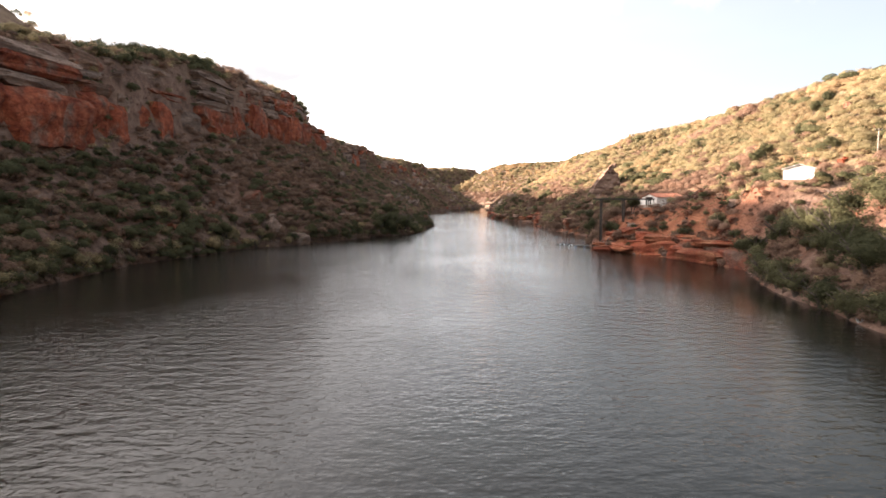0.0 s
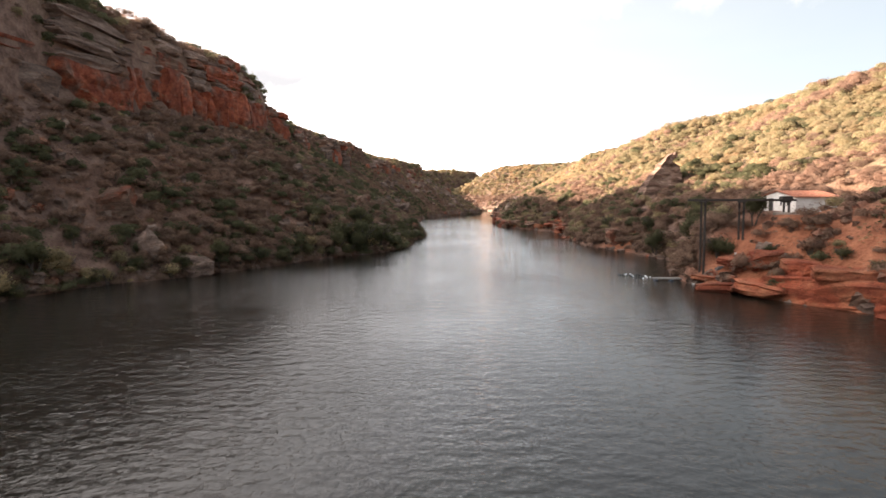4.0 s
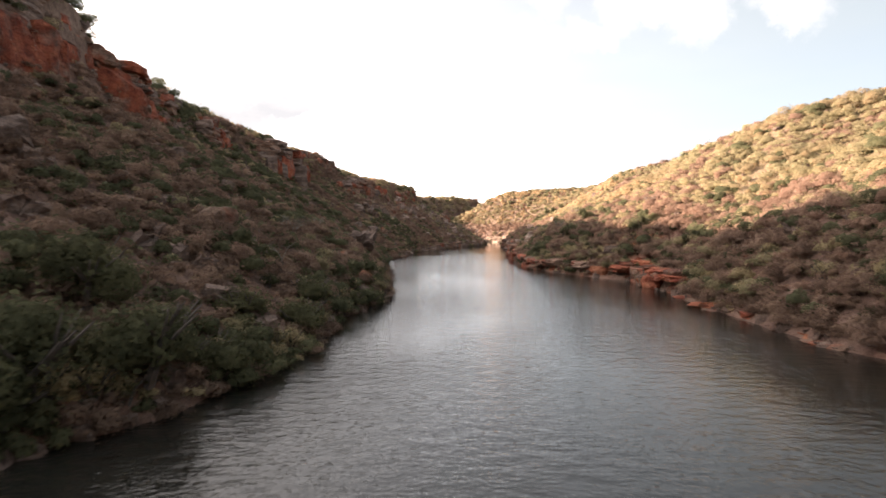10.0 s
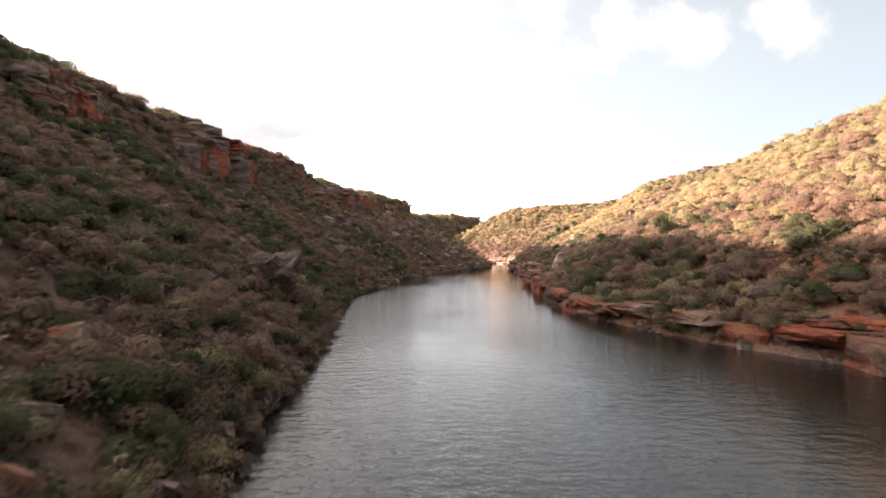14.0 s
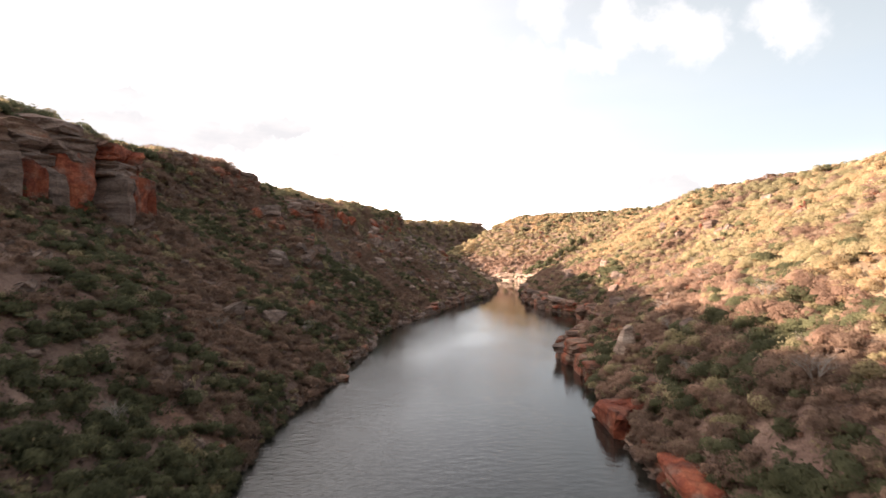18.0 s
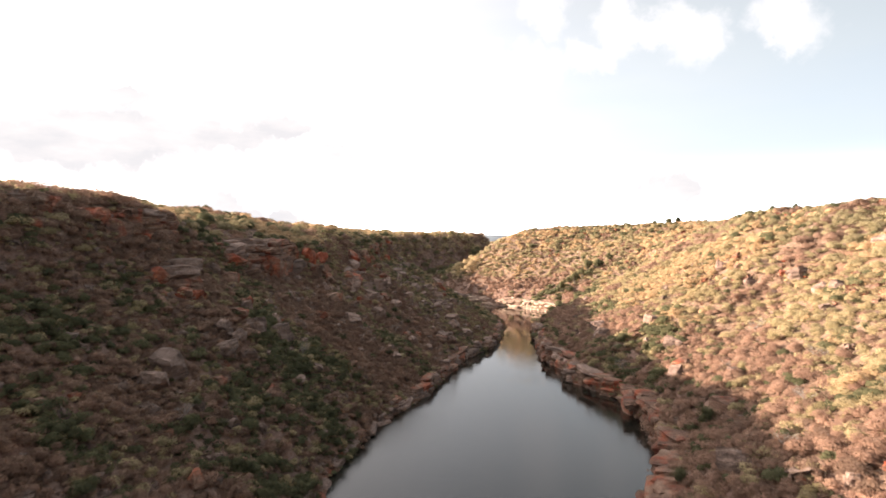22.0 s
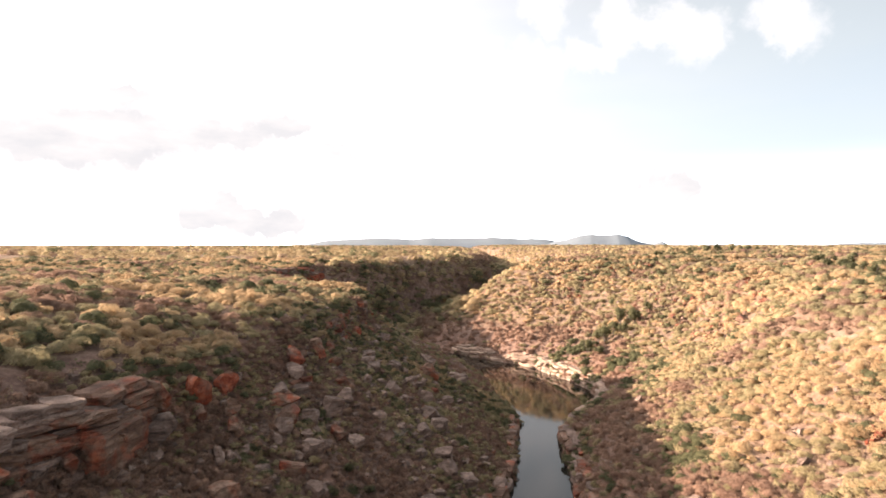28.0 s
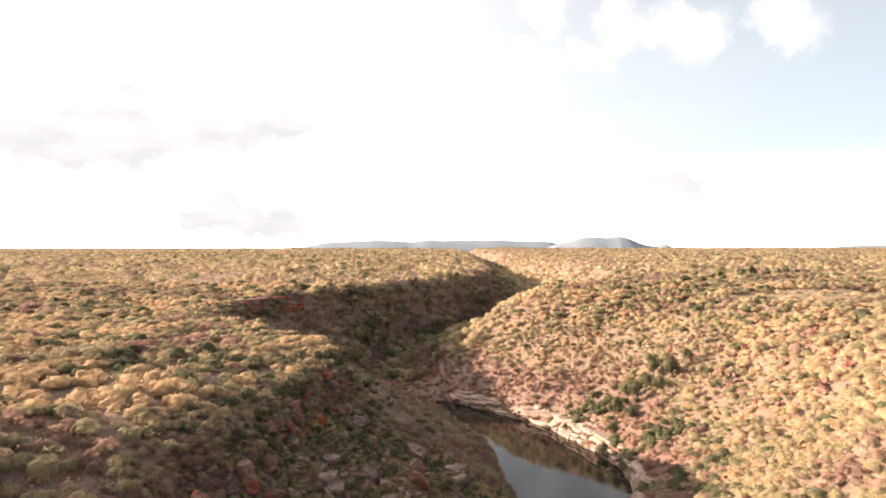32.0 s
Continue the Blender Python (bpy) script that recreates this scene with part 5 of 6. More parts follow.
edge = []
for line, out, share in ((LEFT_SHORE, -1.0, 0.8), (RIGHT_SHORE, 1.0, 0.45)):
    q = shore_points(line, 60, 900, 0.6)
    q = q[rng.random(len(q)) < share]
    d = rng.uniform(-0.5, 1.4, len(q))
    ex, ey = q[:, 0] + np.sin(q[:, 2]) * out * d, q[:, 1] - np.cos(q[:, 2]) * out * d
    edge.append(np.stack([ex, ey, np.maximum(ground_at(ex, ey) - 0.15, -0.3)], -1))
edge = np.concatenate(edge)
scatter("shore_stones", GREY_ROCK, "water-worn brown sandstone blocks along the waterline", edge, 0.5 + 1.6 * rng.random(len(edge)) ** 2, STONE_V, category="stones", sink=0.0)
landing_stones = spots_in(300, 36, 62, 98, 150, lambda x, y: x > 0)
scatter("landing_stones", BANK_ROCK, "tumbled orange-red sandstone blocks above the landing", landing_stones, 0.5 + 2.4 * rng.random(len(landing_stones)) ** 2.5, STONE_V, category="stones", sink=0.0)
scree = spots_in(1500, -62, 26, 500, 740, lambda x, y: (x > np.interp(y, BROW_Y, BROW_X) + 5) & (vnoise(x, y + 9, 16) > 0.5))
scree_size = 1.0 + 3.4 * rng.random(len(scree)) ** 2.4
large = np.argsort(-scree_size)[:90]
for i in large:
    boulder(scree[i, 0], scree[i, 1], float(scree_size[i]) * 1.35, GREY_ROCK if rng.random() < 0.88 else BANK_ROCK, "tumbled pinkish-grey sandstone block on the shaded slope", "tumbled blocks on the shaded slope")
rest = np.setdiff1d(np.arange(len(scree)), large)
scatter("scree", GREY_ROCK, "tumbled pinkish-grey sandstone blocks on the shaded slope", scree[rest], scree_size[rest], STONE_V, category="stones", sink=-0.1)
rim_stones = spots_in(9000, 60, 250, 440, 930, lambda x, y: vnoise(x, y + 20, 34) > 0.45)
rim_stones = rim_stones[(rim_stones[:, 2] > 28) & (rim_stones[:, 2] < 60)]
scatter("rim_stones", BANK_ROCK, "broken reddish rock debris below the canyon rim", rim_stones, 0.8 + 3.0 * rng.random(len(rim_stones)) ** 2.5, STONE_V, category="stones", sink=0.0)


# ---------------------------------------------------------------- bushes and trees near the water
def limb(bm, a, b, ra, rb, sides=5):
    a, b = Vector(a), Vector(b)
    q = (b - a).to_track_quat("Z", "Y")
    rings = []
    for p, r in ((a, ra), (b, rb)):
        rings.append([bm.verts.new(p + q @ Vector((r * math.cos(6.2832 * i / sides), r * math.sin(6.2832 * i / sides), 0))) for i in range(sides)])
    for i in range(sides):
        bm.faces.new((rings[0][i], rings[0][(i + 1) % sides], rings[1][(i + 1) % sides], rings[1][i]))
    bm.faces.new(rings[1])


def trunk_mesh(r, stems, tall):
    bm = bmesh.new()
    for _ in range(stems):
        ang = r.uniform(0, 6.28)
        base = Vector((0.06 * math.cos(ang), 0.06 * math.sin(ang), -0.1))
        elbow = Vector((0.22 * math.cos(ang), 0.22 * math.sin(ang), tall * r.uniform(0.30, 0.45)))
        limb(bm, base, elbow, 0.055, 0.038)
        for _ in range(3):
            a2 = ang + r.normal() * 0.9
            tip = elbow + Vector((0.42 * math.cos(a2), 0.42 * math.sin(a2), tall * r.uniform(0.25, 0.5)))
            limb(bm, elbow, tip, 0.032, 0.008, 4)
    me = bpy.data.meshes.new("trunk")
    bm.to_mesh(me)
    bm.free()
    me.materials.append(TWIG)
    return me


def bush_proto(name, mat, label, category, stems, tall, leaves, leaf, lift):
    root = new(name)
    tagged(root, label, category, "bushes along the river")
    part("trunk", trunk_mesh(rng, stems, tall), TWIG, root)
    v, f, out = crown(rng, 7, leaves, leaf, 0.8, ICO1, 5, 0.8)
    v = v * (1, 1, tall * 0.85) + (0, 0, lift)
    part("crown", soft_normals(mesh_from("crown", v, f, mat), out), mat, root)
    return root


PROTOS = [bush_proto("bush", GREEN_LEAF, "dark green leafy bush hanging over the shore", "bush", 4, 1.0, 1200, 0.046, 0.02) for _ in range(3)]
PROTOS += [bush_proto("bush", OLIVE_LEAF, "olive-green bush on the rocky bank", "bush", 4, 1.1, 1100, 0.046, 0.08) for _ in range(3)]
PROTOS += [bush_proto("bush", DRY_LEAF, "dry brown twiggy bush on the bank", "bush", 5, 1.1, 900, 0.042, 0.12) for _ in range(2)]
PROTOS += [bush_proto("tree", GREEN_LEAF, "small green tree with forked grey trunk", "tree", 3, 1.5, 1200, 0.046, 0.45) for _ in range(2)]
used = [False] * len(PROTOS)


def plant(k, x, y, s):
    m = pose(x, y, float(ground_at(x, y)) - 0.05, rng.normal() * 4, rng.normal() * 4, rng.uniform(0, 360))
    if used[k]:
        ob = copy_thing(PROTOS[k], m)
    else:
        ob, used[k] = PROTOS[k], True
        ob.matrix_basis = m
    ob.scale = (s, s, s * rng.uniform(0.85, 1.1))


# green thickets named by eye: x, y, radius
LOW_THICKETS = [(39.6, 56, 2.6), (40, 61, 2.8), (40.8, 67, 2.8), (41.8, 74, 2.8), (43, 80.5, 2.8), (44.8, 87, 2.8), (47.3, 94, 2.6), (50, 100, 2.4), (39.2, 50, 2.8), (45, 66, 4.2), (44, 58, 4.2), (47, 73, 4.4), (49, 80, 4.2), (50, 63, 4.2), (51, 88, 4.2), (54, 76, 4), (53, 97, 4.2), (56, 88, 3.8), (52, 106, 3.6), (57, 101, 3.4), (62, 92, 3.4), (49, 128, 2.2)]
RIVER_THICKETS = [(40.5, 152, 3), (46, 153.5, 2.2), (44, 170, 2.8), (50, 182, 3.4), (55, 196, 3.6), (62, 205, 3.6), (66, 190, 3.2), (47, 215, 3.6), (44, 225, 3.2), (64, 232, 3.4), (69, 224, 3.6), (58, 240, 3.2), (50, 220, 2.4), (48, 205, 3.6), (45, 192, 3), (-9, 228, 4.2), (-10, 236, 3.8), (-12, 220, 3.4), (-14, 212, 3), (-7, 262, 2.8), (-8, 270, 3), (-6, 256, 2.6), (51.5, 321, 4.4), (55, 324, 3.8), (54, 296, 3.6), (57, 288, 3.4), (-13, 206, 5.4), (-16, 201, 5.0), (-18, 209, 4.8), (-20, 198, 4.4), (-26, 199, 3.6), (-11, 212, 3.8)]
HILL_THICKETS = [(68, 231, 3.6), (73, 229, 3.2), (78, 233, 3.8), (84, 231, 3.4), (64.5, 229, 3.0), (90, 234, 3.2), (70.3, 142.8, 2.6), (73, 144, 2.4), (67, 146, 2.2), (72.3, 160.4, 2.4), (69, 157, 2.0), (75, 163, 1.8), (108.2, 183.5, 3.0), (104, 180, 2.4), (112, 187, 2.6), (85.4, 149.9, 2.2), (82, 148, 1.8), (78, 127.8, 2.2), (80, 131, 2.0), (81, 125, 1.8), (42.3, 358.4, 3.4), (46, 362, 3.2), (39, 352, 3.0),
                  (33.4, 348, 2.6), (-23.5, 328.9, 2.8), (-21, 332, 2.4), (100, 815, 5.4), (106, 821, 6.0), (112, 826, 5.6), (95, 806, 5.0), (103, 829, 5.4), (116, 818, 5.2), (90, 812, 4.6), (120, 830, 4.8), (98, 823, 5.0), (109, 812, 5.2), (86, 803, 4.2), (126, 823, 4.4), (114, 836, 4.6), (-8.4, 605.6, 3.0), (-12, 600, 2.6), (-5, 610, 2.6), (-10, 612, 2.4), (-3, 602, 2.4)]
SLOPE_THICKETS = [(-22, 468, 2.4), (-27, 476, 2.4), (-20, 482, 2.2), (-30, 486, 2.6), (-25, 494, 2.4), (-18, 502, 2.2), (-28, 508, 2.4), (-22, 516, 2.6), (-34, 500, 2.2), (-16, 528, 2.4), (-24, 536, 2.4), (-30, 546, 2.2), (-20, 552, 2.6), (-12, 556, 2.2), (-8, 566, 2.2), (-50, 470, 2.6), (-54, 480, 2.6), (-50, 490, 2.4), (-56, 462, 2.6), (-52, 452, 2.4), (-42, 536, 2.4), (-36, 556, 2.4)]
for x, y, s in LOW_THICKETS + RIVER_THICKETS + SLOPE_THICKETS + HILL_THICKETS:
    plant(int(rng.choice([0, 1, 2] if y < 112 or 195 < y < 245 or x < 0 else [0, 1, 2, 8, 9])), x, y, s * (1.25 if y < 112 else 1.1 if y < 205 else 0.95))
for line, y0, y1, step, out, count in ((LEFT_SHORE, 73, 204, 2.3, -1.0, 0), (LEFT_SHORE, 73, 204, 4.0, -1.0, 1), (LEFT_SHORE, 204, 336, 2.6, -1.0, 0), (LEFT_SHORE, 204, 336, 6.0, -1.0, 1), (LEFT_SHORE, 336, 720, 10.0, -1.0, 1), (RIGHT_SHORE, 55, 278, 5.0, 1.0, 1), (RIGHT_SHORE, 278, 702, 9.0, 1.0, 1)):
    for x, y, a in shore_points(line, y0, y1, step):
        d = rng.uniform(1.5, 7.0) if count else rng.uniform(0.0, 1.6)
        if out > 0:
            d += 2.0
        px, py = x + math.sin(a) * out * d, y - math.cos(a) * out * d
        if any(math.hypot(px - c[0], py - c[1]) < c[2] for c in YARDS) or ground_at(px, py) < -0.2:
            continue
        k = int(rng.choice(10, p=[0.16, 0.14, 0.12, 0.12, 0.12, 0.10, 0.10, 0.08, 0.03, 0.03]))
        plant(k, px, py, rng.uniform(1.2, 2.5) * (1.25 if y < 204 and out < 0 else 1.0))

# lone green trees along the far rim of the sunlit bank
for i in range(16):
    plant(int(rng.choice([8, 9])), 168 + 3.2 * i + rng.uniform(-6, 6), 672 + 9 * i + rng.uniform(-16, 16), rng.uniform(2.2, 3.8))


# the tree line behind the clearing
for i in range(15):
    plant(int(rng.choice([8, 9])), 176 + 7.0 * i + rng.uniform(-4, 4), 962 + 2.6 * i + rng.uniform(-9, 9), rng.uniform(2.6, 4.4))


def bare_tree_proto(stems):
    """A leafless pale shrub: forked stems that split twice."""
    root = new("bare_tree")
    tagged(root, "leafless pale-barked thorn tree on the rocky bank", "tree", "bare trees on the banks")
    trunk, twigs = bmesh.new(), bmesh.new()
    for _ in range(stems):
        a = rng.uniform(0, 6.28)
        foot = Vector((0.1 * math.cos(a), 0.1 * math.sin(a), -0.2))
        fork = Vector((0.5 * math.cos(a), 0.5 * math.sin(a), rng.uniform(0.9, 1.5)))
        limb(trunk, foot, fork, 0.085, 0.06, 6)
        for _ in range(3):
            b = a + rng.normal() * 0.9
            tip = fork + Vector((0.75 * math.cos(b), 0.75 * math.sin(b), rng.uniform(0.6, 1.3)))
            limb(trunk, fork, tip, 0.055, 0.03, 5)
            for _ in range(5):
                c = b + rng.normal() * 1.0
                end = tip + Vector((0.7 * math.cos(c), 0.7 * math.sin(c), rng.uniform(0.1, 0.8)))
                limb(twigs, tip, end, 0.026, 0.008, 4)
                for _ in range(3):
                    d = c + rng.normal()
                    limb(twigs, end, end + Vector((0.4 * math.cos(d), 0.4 * math.sin(d), rng.uniform(-0.1, 0.4))), 0.011, 0.004, 3)
    part("trunk", trunk, PALE_BARK, root)
    part("branchwork", twigs, PALE_BARK, root)
    return root


BARE = [bare_tree_proto(3), bare_tree_proto(4)]
bare_rows = [(44, 352), (41, 371), (47, 383), (39, 395), (52, 402), (44, 416), (58, 424), (49, 436), (62, 447), (55, 462), (66, 476), (60, 340), (72, 520), (80, 498), (74, 470), (90, 540),
             (-14, 240), (-18, 262), (-22, 300), (-19, 345), (-24, 372), (-28, 410), (-21, 440), (-30, 470), (-24, 520), (60, 560), (56, 640), (68, 660), (-8, 590), (0, 640)]
for i, (x, y) in enumerate(bare_rows):
    m = pose(x, y, float(ground_at(x, y)) - 0.05, rng.normal() * 5, rng.normal() * 5, rng.uniform(0, 360))
    ob = BARE[i] if i < 2 else copy_thing(BARE[i % 2], m)
    ob.matrix_basis = m
    s = rng.uniform(0.7, 1.15)
    ob.scale = (s, s, s)


# ---------------------------------------------------------------- houses, landing, small things
def box(bm, x0, x1, y0, y1, z0, z1, bevel=0.0):
    made = bmesh.ops.create_cube(bm, size=1.0, matrix=Matrix.LocRotScale(((x0 + x1) / 2, (y0 + y1) / 2, (z0 + z1) / 2), None, (x1 - x0, y1 - y0, z1 - z0)))
    if bevel:
        edges = list({e for v in made["verts"] for e in v.link_edges})
        bmesh.ops.bevel(bm, geom=edges, offset=bevel, segments=1, affect="EDGES")


def boxes(*rows, bevel=0.0):
    bm = bmesh.new()
    for row in rows:
        box(bm, *row, bevel=bevel)
    return bm


def gable_house(label, w, d, eave, peak, annex=0.0, shown=True, cover=None):
    """A whitewashed house: ridge along its depth (x), gable end of width w (y) at x = 0."""
    root = new("house")
    tagged(root, label, "house")
    cover = cover or ROOF_TILE
    t = 0.22
    bm = bmesh.new()
    prof = [(0, 0), (w, 0), (w, eave), (w / 2, peak), (0, eave)]
    a = [bm.verts.new((0, y, z)) for y, z in prof]
    b = [bm.verts.new((t, y, z)) for y, z in prof]
    bm.faces.new(a)
    bm.faces.new(list(reversed(b)))
    for i in range(5):
        j = (i + 1) % 5
        bm.faces.new((a[i], b[i], b[j], a[j]))
    bmesh.ops.recalc_face_normals(bm, faces=bm.faces[:])
    gable_me = bpy.data.meshes.new("wall")
    bm.to_mesh(gable_me)
    bm.free()
    gable_me.materials.append(WHITEWASH)
    part("wall", gable_me, WHITEWASH, root)
    back = part("wall", gable_me, WHITEWASH, root)
    back.location.x = d - t
    part("wall", boxes((t, d - t, 0, t, 0, eave)), WHITEWASH, root)
    part("wall", boxes((t, d - t, w - t, w, 0, eave)), WHITEWASH, root)
    rise, run = peak - eave, w / 2
    slope = math.atan2(rise, run)
    length = math.hypot(rise, run) + 0.4
    for sign in (-1, 1):
        roof = part("roof", boxes((-0.3, d + 0.3, -length, 0, 0, 0.07)), cover, root, "red clay-tile roof slope" if cover == ROOF_TILE else "whitewashed roof slope")
        roof.matrix_basis = Matrix.Translation((0, w / 2, peak + 0.05)) @ (Matrix.Rotation(slope, 4, "X") if sign < 0 else Matrix.Rotation(math.pi, 4, "Z") @ Matrix.Translation((-d, 0, 0)) @ Matrix.Rotation(slope, 4, "X"))
        n = int(d / 0.32)
        row = boxes((0, 0.16, -length, 0.02, 0.07, 0.12), bevel=0.02)
        tile_me = bpy.data.meshes.new("tile_row")
        row.to_mesh(tile_me)
        row.free()
        tile_me.materials.append(cover)
        for i in range(n):
            tr = part("tile_row", tile_me, cover, roof)
            tr.location.x = -0.25 + i * 0.32
    if not shown:
        return root
    door = part("door", boxes((-0.05, 0.0, w * 0.62, w * 0.62 + 0.85, 0.0, 1.95), bevel=0.01), DARK_GAP, root, "dark wooden door")
    part("door_frame", boxes((-0.07, -0.01, w * 0.62 - 0.08, w * 0.62, 0, 2.03), (-0.07, -0.01, w * 0.62 + 0.85, w * 0.62 + 0.93, 0, 2.03), (-0.07, -0.01, w * 0.62, w * 0.62 + 0.85, 1.95, 2.03)), GREY_WOOD, door)
    for y0 in (w * 0.2, w * 0.38):
        win = part("window", boxes((-0.04, 0.0, y0, y0 + 0.28, 1.0, 1.75), bevel=0.008), DARK_GAP, root, "narrow dark window")
        part("window_sill", boxes((-0.12, 0.0, y0 - 0.08, y0 + 0.36, 0.92, 0.99)), CONCRETE, win)
    if annex:
        part("annex_wall", boxes((0.4, d * 0.7, w, w + annex, 0, eave * 0.85)), WHITEWASH, root, "low whitewashed lean-to")
        lean = part("annex_roof", boxes((0.2, d * 0.75, w, w + annex + 0.3, 0, 0.08)), ROOF_TILE, root)
        lean.location.z = eave * 0.85 + 0.01
    return root


low_house = gable_house("low whitewashed house with red clay-tile roof above the landing", 8.0, 7.0, 2.15, 3.0, 5.5)
place(low_house, 51.6, 153.0, 9.85, math.radians(8), (1, 1, 1))
white_house = gable_house("small white house alone on the straw-coloured slope", 6.0, 5.0, 2.6, 3.5, shown=False, cover=WHITEWASH)
place(white_house, 68.6, 117.6, 15.1, math.radians(60), (0.85, 0.85, 0.85))

hut = tagged(new("brick_hut"), "small brick hut with low tiled roof on the hillside", "hut")
hut.location = (76, 153, float(ground_at(76, 153)) - 0.1)
part("wall", boxes((0, 3, 0, 2.4, 0, 1.7), bevel=0.02), BRICK_MAT, hut)
part("roof", boxes((-0.3, 3.3, -0.3, 2.7, 1.71, 1.85)), ROOF_TILE, hut)
part("door", boxes((0.9, 1.6, -0.04, 0.0, 0, 1.5)), DARK_GAP, hut)

# timber gantry that runs out from the bank over the landing
gantry = tagged(new("timber_gantry"), "dark timber gantry on paired posts over the landing", "gantry")
gantry.location = (38, 151, 1.6)
ginv = Matrix.Translation(gantry.location).inverted()
for x, foot in ((37.7, 1.2), (43.0, 5.4), (49.2, 9.4)):
    for y in (150.4, 151.7):
        bm = bmesh.new()
        limb(bm, (x, y, foot), (x, y, 11.3), 0.17, 0.15, 8)
        part("post", bm, DARK_WOOD, gantry).matrix_parent_inverse = ginv
    part("crosspiece", boxes((x - 0.12, x + 0.12, 150.0, 152.1, 11.22, 11.42), bevel=0.02), DARK_WOOD, gantry).matrix_parent_inverse = ginv
for y in (150.4, 151.7):
    part("beam", boxes((35.8, 50.2, y - 0.13, y + 0.13, 11.42, 11.72), bevel=0.02), DARK_WOOD, gantry).matrix_parent_inverse = ginv
hoist = part("hoist_box", boxes((48.4, 49.8, 150.5, 151.6, 11.72, 12.1), bevel=0.05), DARK_WOOD, gantry, "dark hoist housing")
hoist.matrix_parent_inverse = ginv
footing = tagged(new("concrete_footing", bpy.data.meshes.new("concrete_footing")), "pale concrete footing under the inner posts", "footing")
bm = boxes((48.0, 50.6, 149.8, 152.3, 8.6, 9.9), bevel=0.05)
bm.to_mesh(footing.data)
bm.free()
footing.data.materials.append(CONCRETE)

# floating jetty and its floats
jetty = tagged(new("jetty"), "narrow grey plank jetty lying on the water", "jetty")
jetty.location = (34.6, 154.2, 0.0)
for i in range(14):
    plank = part("plank", boxes((-0.15, 0.15, -0.65, 0.65, 0.30, 0.36), bevel=0.01), GREY_WOOD, jetty)
    plank.location.x = -2.4 + i * 0.36
for y in (-0.45, 0.45):
    part("bearer", boxes((-2.6, 2.6, y - 0.08, y + 0.08, 0.12, 0.30)), GREY_WOOD, jetty)
for x in (-2.2, 0.0, 2.2):
    bm = bmesh.new()
    limb(bm, (x, -0.6, 0.0), (x, 0.6, 0.0), 0.16, 0.16, 8)
    part("float_drum", bm, BLUE_PAINT, jetty)
float_v = block_verts(rock_rng, ICO2[0], 2.6, 1)
float_me = {m.name: mesh_from("float", float_v, ICO2[1], m, True) for m in (WHITE_PLASTIC, BLACK_TARP)}
for i in range(34):
    a, b = rng.random(), rng.random()
    m = WHITE_PLASTIC if rng.random() < 0.3 else BLACK_TARP
    fl = new("float", float_me[m.name])
    place(fl, 28.6 + 3.6 * a + 1.2 * b, 162.5 - 8.5 * b * (0.6 + 0.4 * a), 0.06, rng.uniform(0, 3), (0.36, 0.26, 0.22))
    tagged(fl, "small white plastic float on the water" if m == WHITE_PLASTIC else "small dark float on the water", "float", "floats by the jetty")

boat = tagged(new("rowing_boat"), "small white and blue rowing boat at the bank", "boat")
boat.location = (41.0, 60.0, 0.05)
boat.rotation_euler.z = 0.5
bm = bmesh.new()
prev = None
for i in range(9):
    u = i / 8
    wide = 0.62 * math.sin(math.pi * (0.12 + 0.80 * u)) ** 0.7
    ring = [bm.verts.new((-1.9 + 3.8 * u, y * wide, z + 0.18 * (2 * u - 1) ** 2)) for y, z in ((-1, 0.42), (-0.8, 0.05), (0, -0.1), (0.8, 0.05), (1, 0.42), (0.88, 0.40), (0.7, 0.1), (0, 0.0), (-0.7, 0.1), (-0.88, 0.40))]
    if prev:
        for j in range(10):
            bm.faces.new((prev[j], ring[j], ring[(j + 1) % 10], prev[(j + 1) % 10]))
    else:
        bm.faces.new(ring)
    prev = ring
bm.faces.new(list(reversed(prev)))
bmesh.ops.recalc_face_normals(bm, faces=bm.faces[:])
part("hull", bm, WHITE_PLASTIC, boat)
for x in (-0.8, 0.5):
    part("thwart", boxes((x - 0.12, x + 0.12, -0.5, 0.5, 0.28, 0.32)), BLUE_PAINT, boat)
part("gunwale", boxes((-1.3, 1.4, -0.66, -0.60, 0.40, 0.46), (-1.3, 1.4, 0.60, 0.66, 0.40, 0.46)), BLUE_PAINT, boat)

tarp = new("tarpaulin_heap", mesh_from("tarpaulin_heap", boulder_verts(rock_rng, ICO3[0], 4), ICO3[1], BLACK_TARP, True))
place(tarp, 39.6, 149.3, 1.5, 0.3, (3.0, 1.8, 1.5))
tagged(tarp, "black tarpaulin thrown over gear by the posts", "tarpaulin")
crate = tagged(new("crate"), "pale wooden crate on the orange rock shelf", "crate")
crate.location = (43.6, 141.5, float(ground_at(43.6, 141.5)) - 0.05)
part("crate_body", boxes((0, 2.2, 0, 0.8, 0, 0.65), bevel=0.02), GREY_WOOD, crate)
for i in range(6):
    part("slat", boxes((0.05 + i * 0.37, 0.30 + i * 0.37, -0.04, 0.0, 0.04, 0.62)), GREY_WOOD, crate)
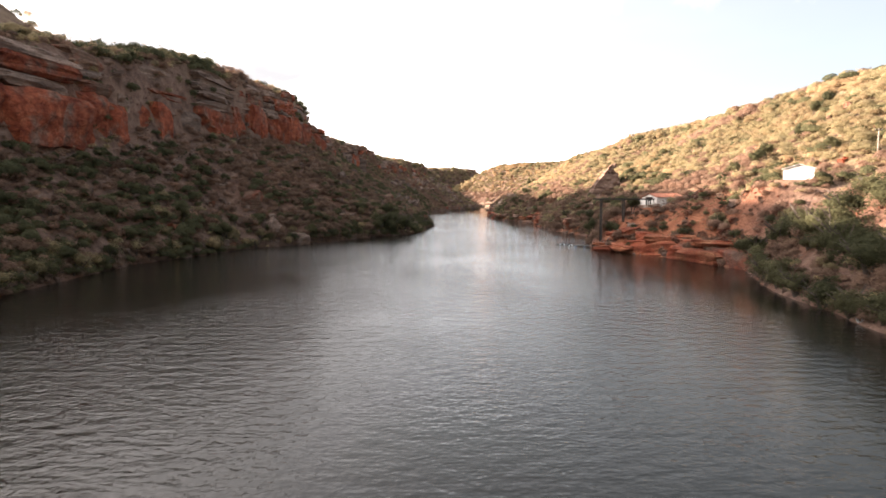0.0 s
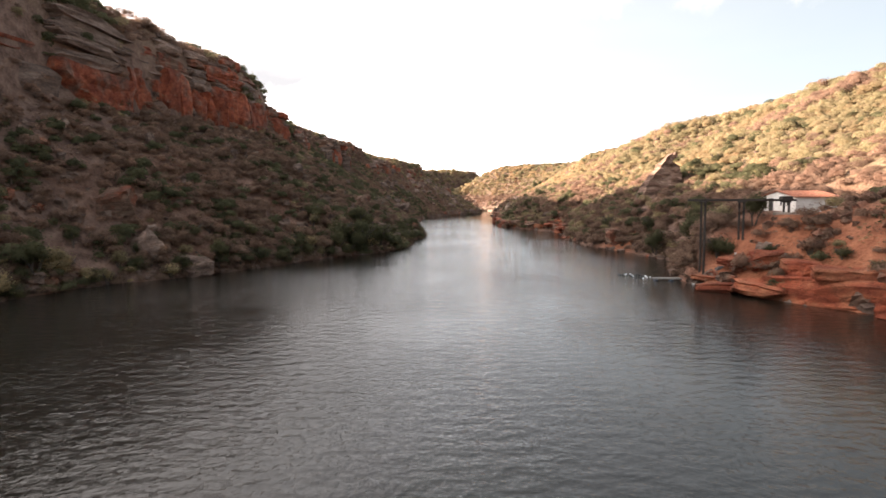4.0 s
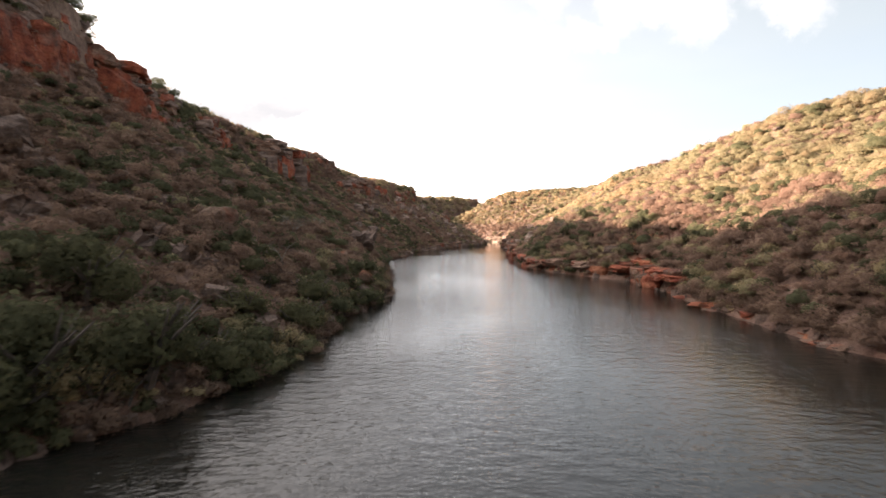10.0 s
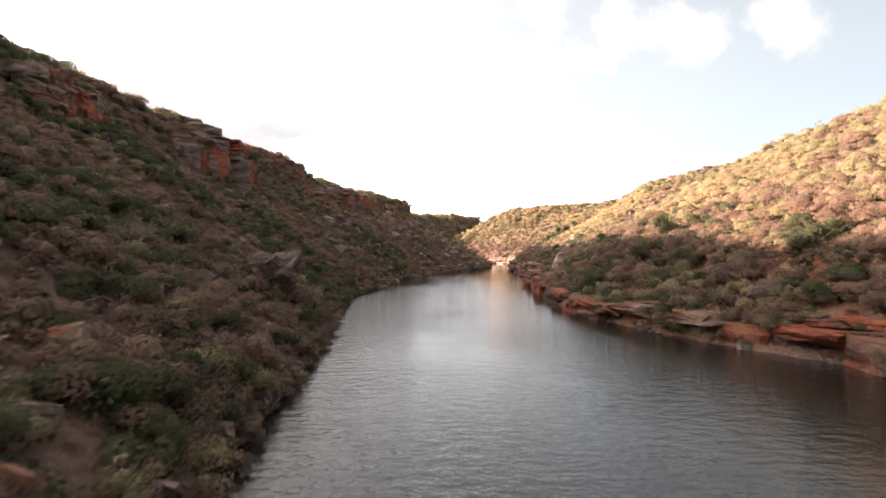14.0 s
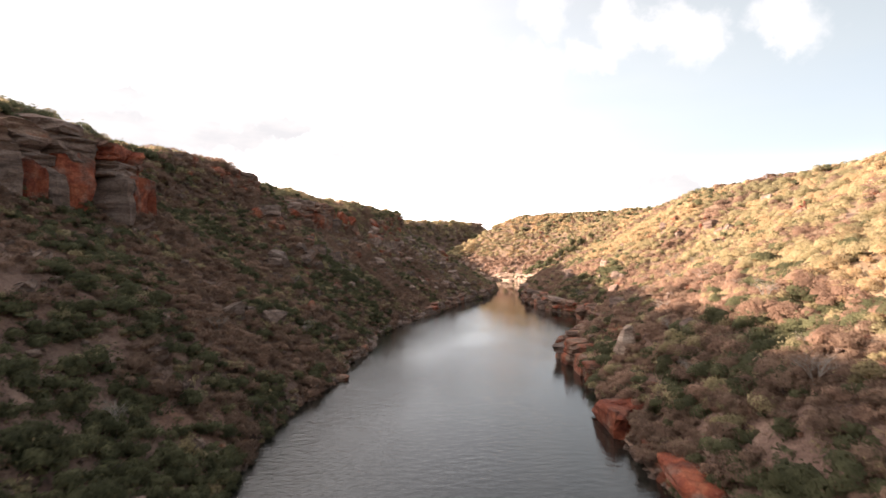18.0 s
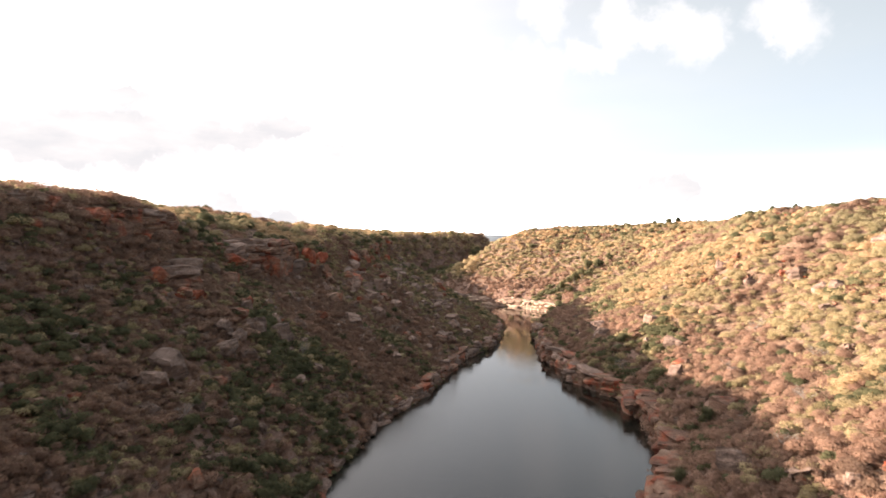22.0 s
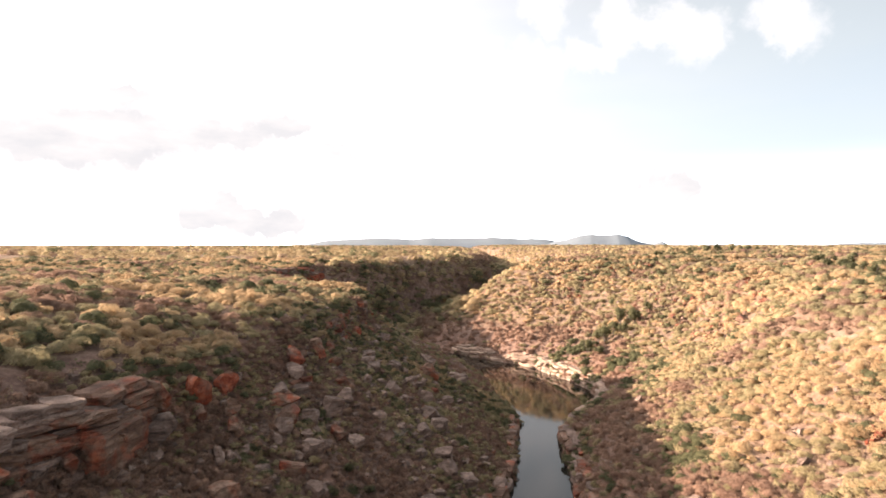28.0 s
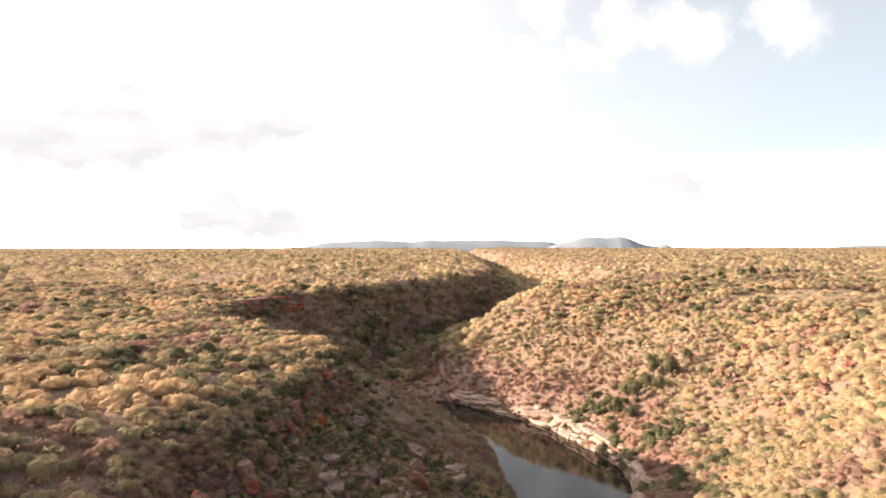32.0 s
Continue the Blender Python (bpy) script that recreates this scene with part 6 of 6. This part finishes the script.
for x, y, s in ((36.0, 149.4, 0.5), (36.9, 148.9, 0.38), (41.2, 148.4, 0.42)):
    bucket = tagged(new("bucket"), "white plastic bucket on the rocks", "bucket", "buckets by the landing")
    bucket.location = (x, y, float(ground_at(x, y)) - 0.03)
    bm = bmesh.new()
    limb(bm, (0, 0, 0), (0, 0, s), s * 0.36, s * 0.45, 10)
    part("bucket_body", bm, WHITE_PLASTIC, bucket)
    bm = bmesh.new()
    limb(bm, (0, 0, s * 0.92), (0, 0, s * 1.02), s * 0.48, s * 0.48, 10)
    part("bucket_rim", bm, WHITE_PLASTIC, bucket)

pole = tagged(new("utility_pole"), "pale concrete utility pole on the slope", "utility pole")
pole.location = (79, 116, float(ground_at(79, 116)) - 0.2)
bm = bmesh.new()
limb(bm, (0, 0, 0), (0, 0, 5.2), 0.13, 0.09, 8)
part("pole_shaft", bm, CONCRETE, pole)
part("crossarm", boxes((-0.7, 0.7, -0.06, 0.06, 4.85, 4.98)), DARK_WOOD, pole)
for x in (-0.6, 0.0, 0.6):
    bm = bmesh.new()
    limb(bm, (x, 0, 4.98), (x, 0, 5.14), 0.04, 0.03, 6)
    part("insulator", bm, WHITE_PLASTIC, pole)

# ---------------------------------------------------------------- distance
# the haze of distance is put into the hills' own blue-grey colour
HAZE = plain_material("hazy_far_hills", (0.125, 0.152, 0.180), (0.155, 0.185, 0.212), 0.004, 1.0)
def ridge(label, x0, x1, y, depth, crest):
    """A far hill range: a long tent of ground whose crest follows the given profile."""
    n = 80
    xs = np.linspace(x0, x1, n)
    u = np.linspace(0, 1, n)
    top = np.interp(u, [c[0] for c in crest], [c[1] for c in crest]) + (vnoise(xs, xs * 0 + y, 90) - 0.5) * 10
    v = np.concatenate([np.stack([xs, xs * 0 + y, xs * 0 + 40], -1), np.stack([xs, xs * 0 + y + depth * 0.5, np.maximum(top, 41)], -1), np.stack([xs, xs * 0 + y + depth, xs * 0 + 40], -1)])
    i = np.arange(n - 1)
    f = np.concatenate([np.stack([i, i + 1, i + 1 + n, i + n], -1), np.stack([i + n, i + n + 1, i + 1 + 2 * n, i + 2 * n], -1)])
    return tagged(new("backdrop", mesh_from("backdrop", v, f, HAZE)), label, "hills", kind="structure")


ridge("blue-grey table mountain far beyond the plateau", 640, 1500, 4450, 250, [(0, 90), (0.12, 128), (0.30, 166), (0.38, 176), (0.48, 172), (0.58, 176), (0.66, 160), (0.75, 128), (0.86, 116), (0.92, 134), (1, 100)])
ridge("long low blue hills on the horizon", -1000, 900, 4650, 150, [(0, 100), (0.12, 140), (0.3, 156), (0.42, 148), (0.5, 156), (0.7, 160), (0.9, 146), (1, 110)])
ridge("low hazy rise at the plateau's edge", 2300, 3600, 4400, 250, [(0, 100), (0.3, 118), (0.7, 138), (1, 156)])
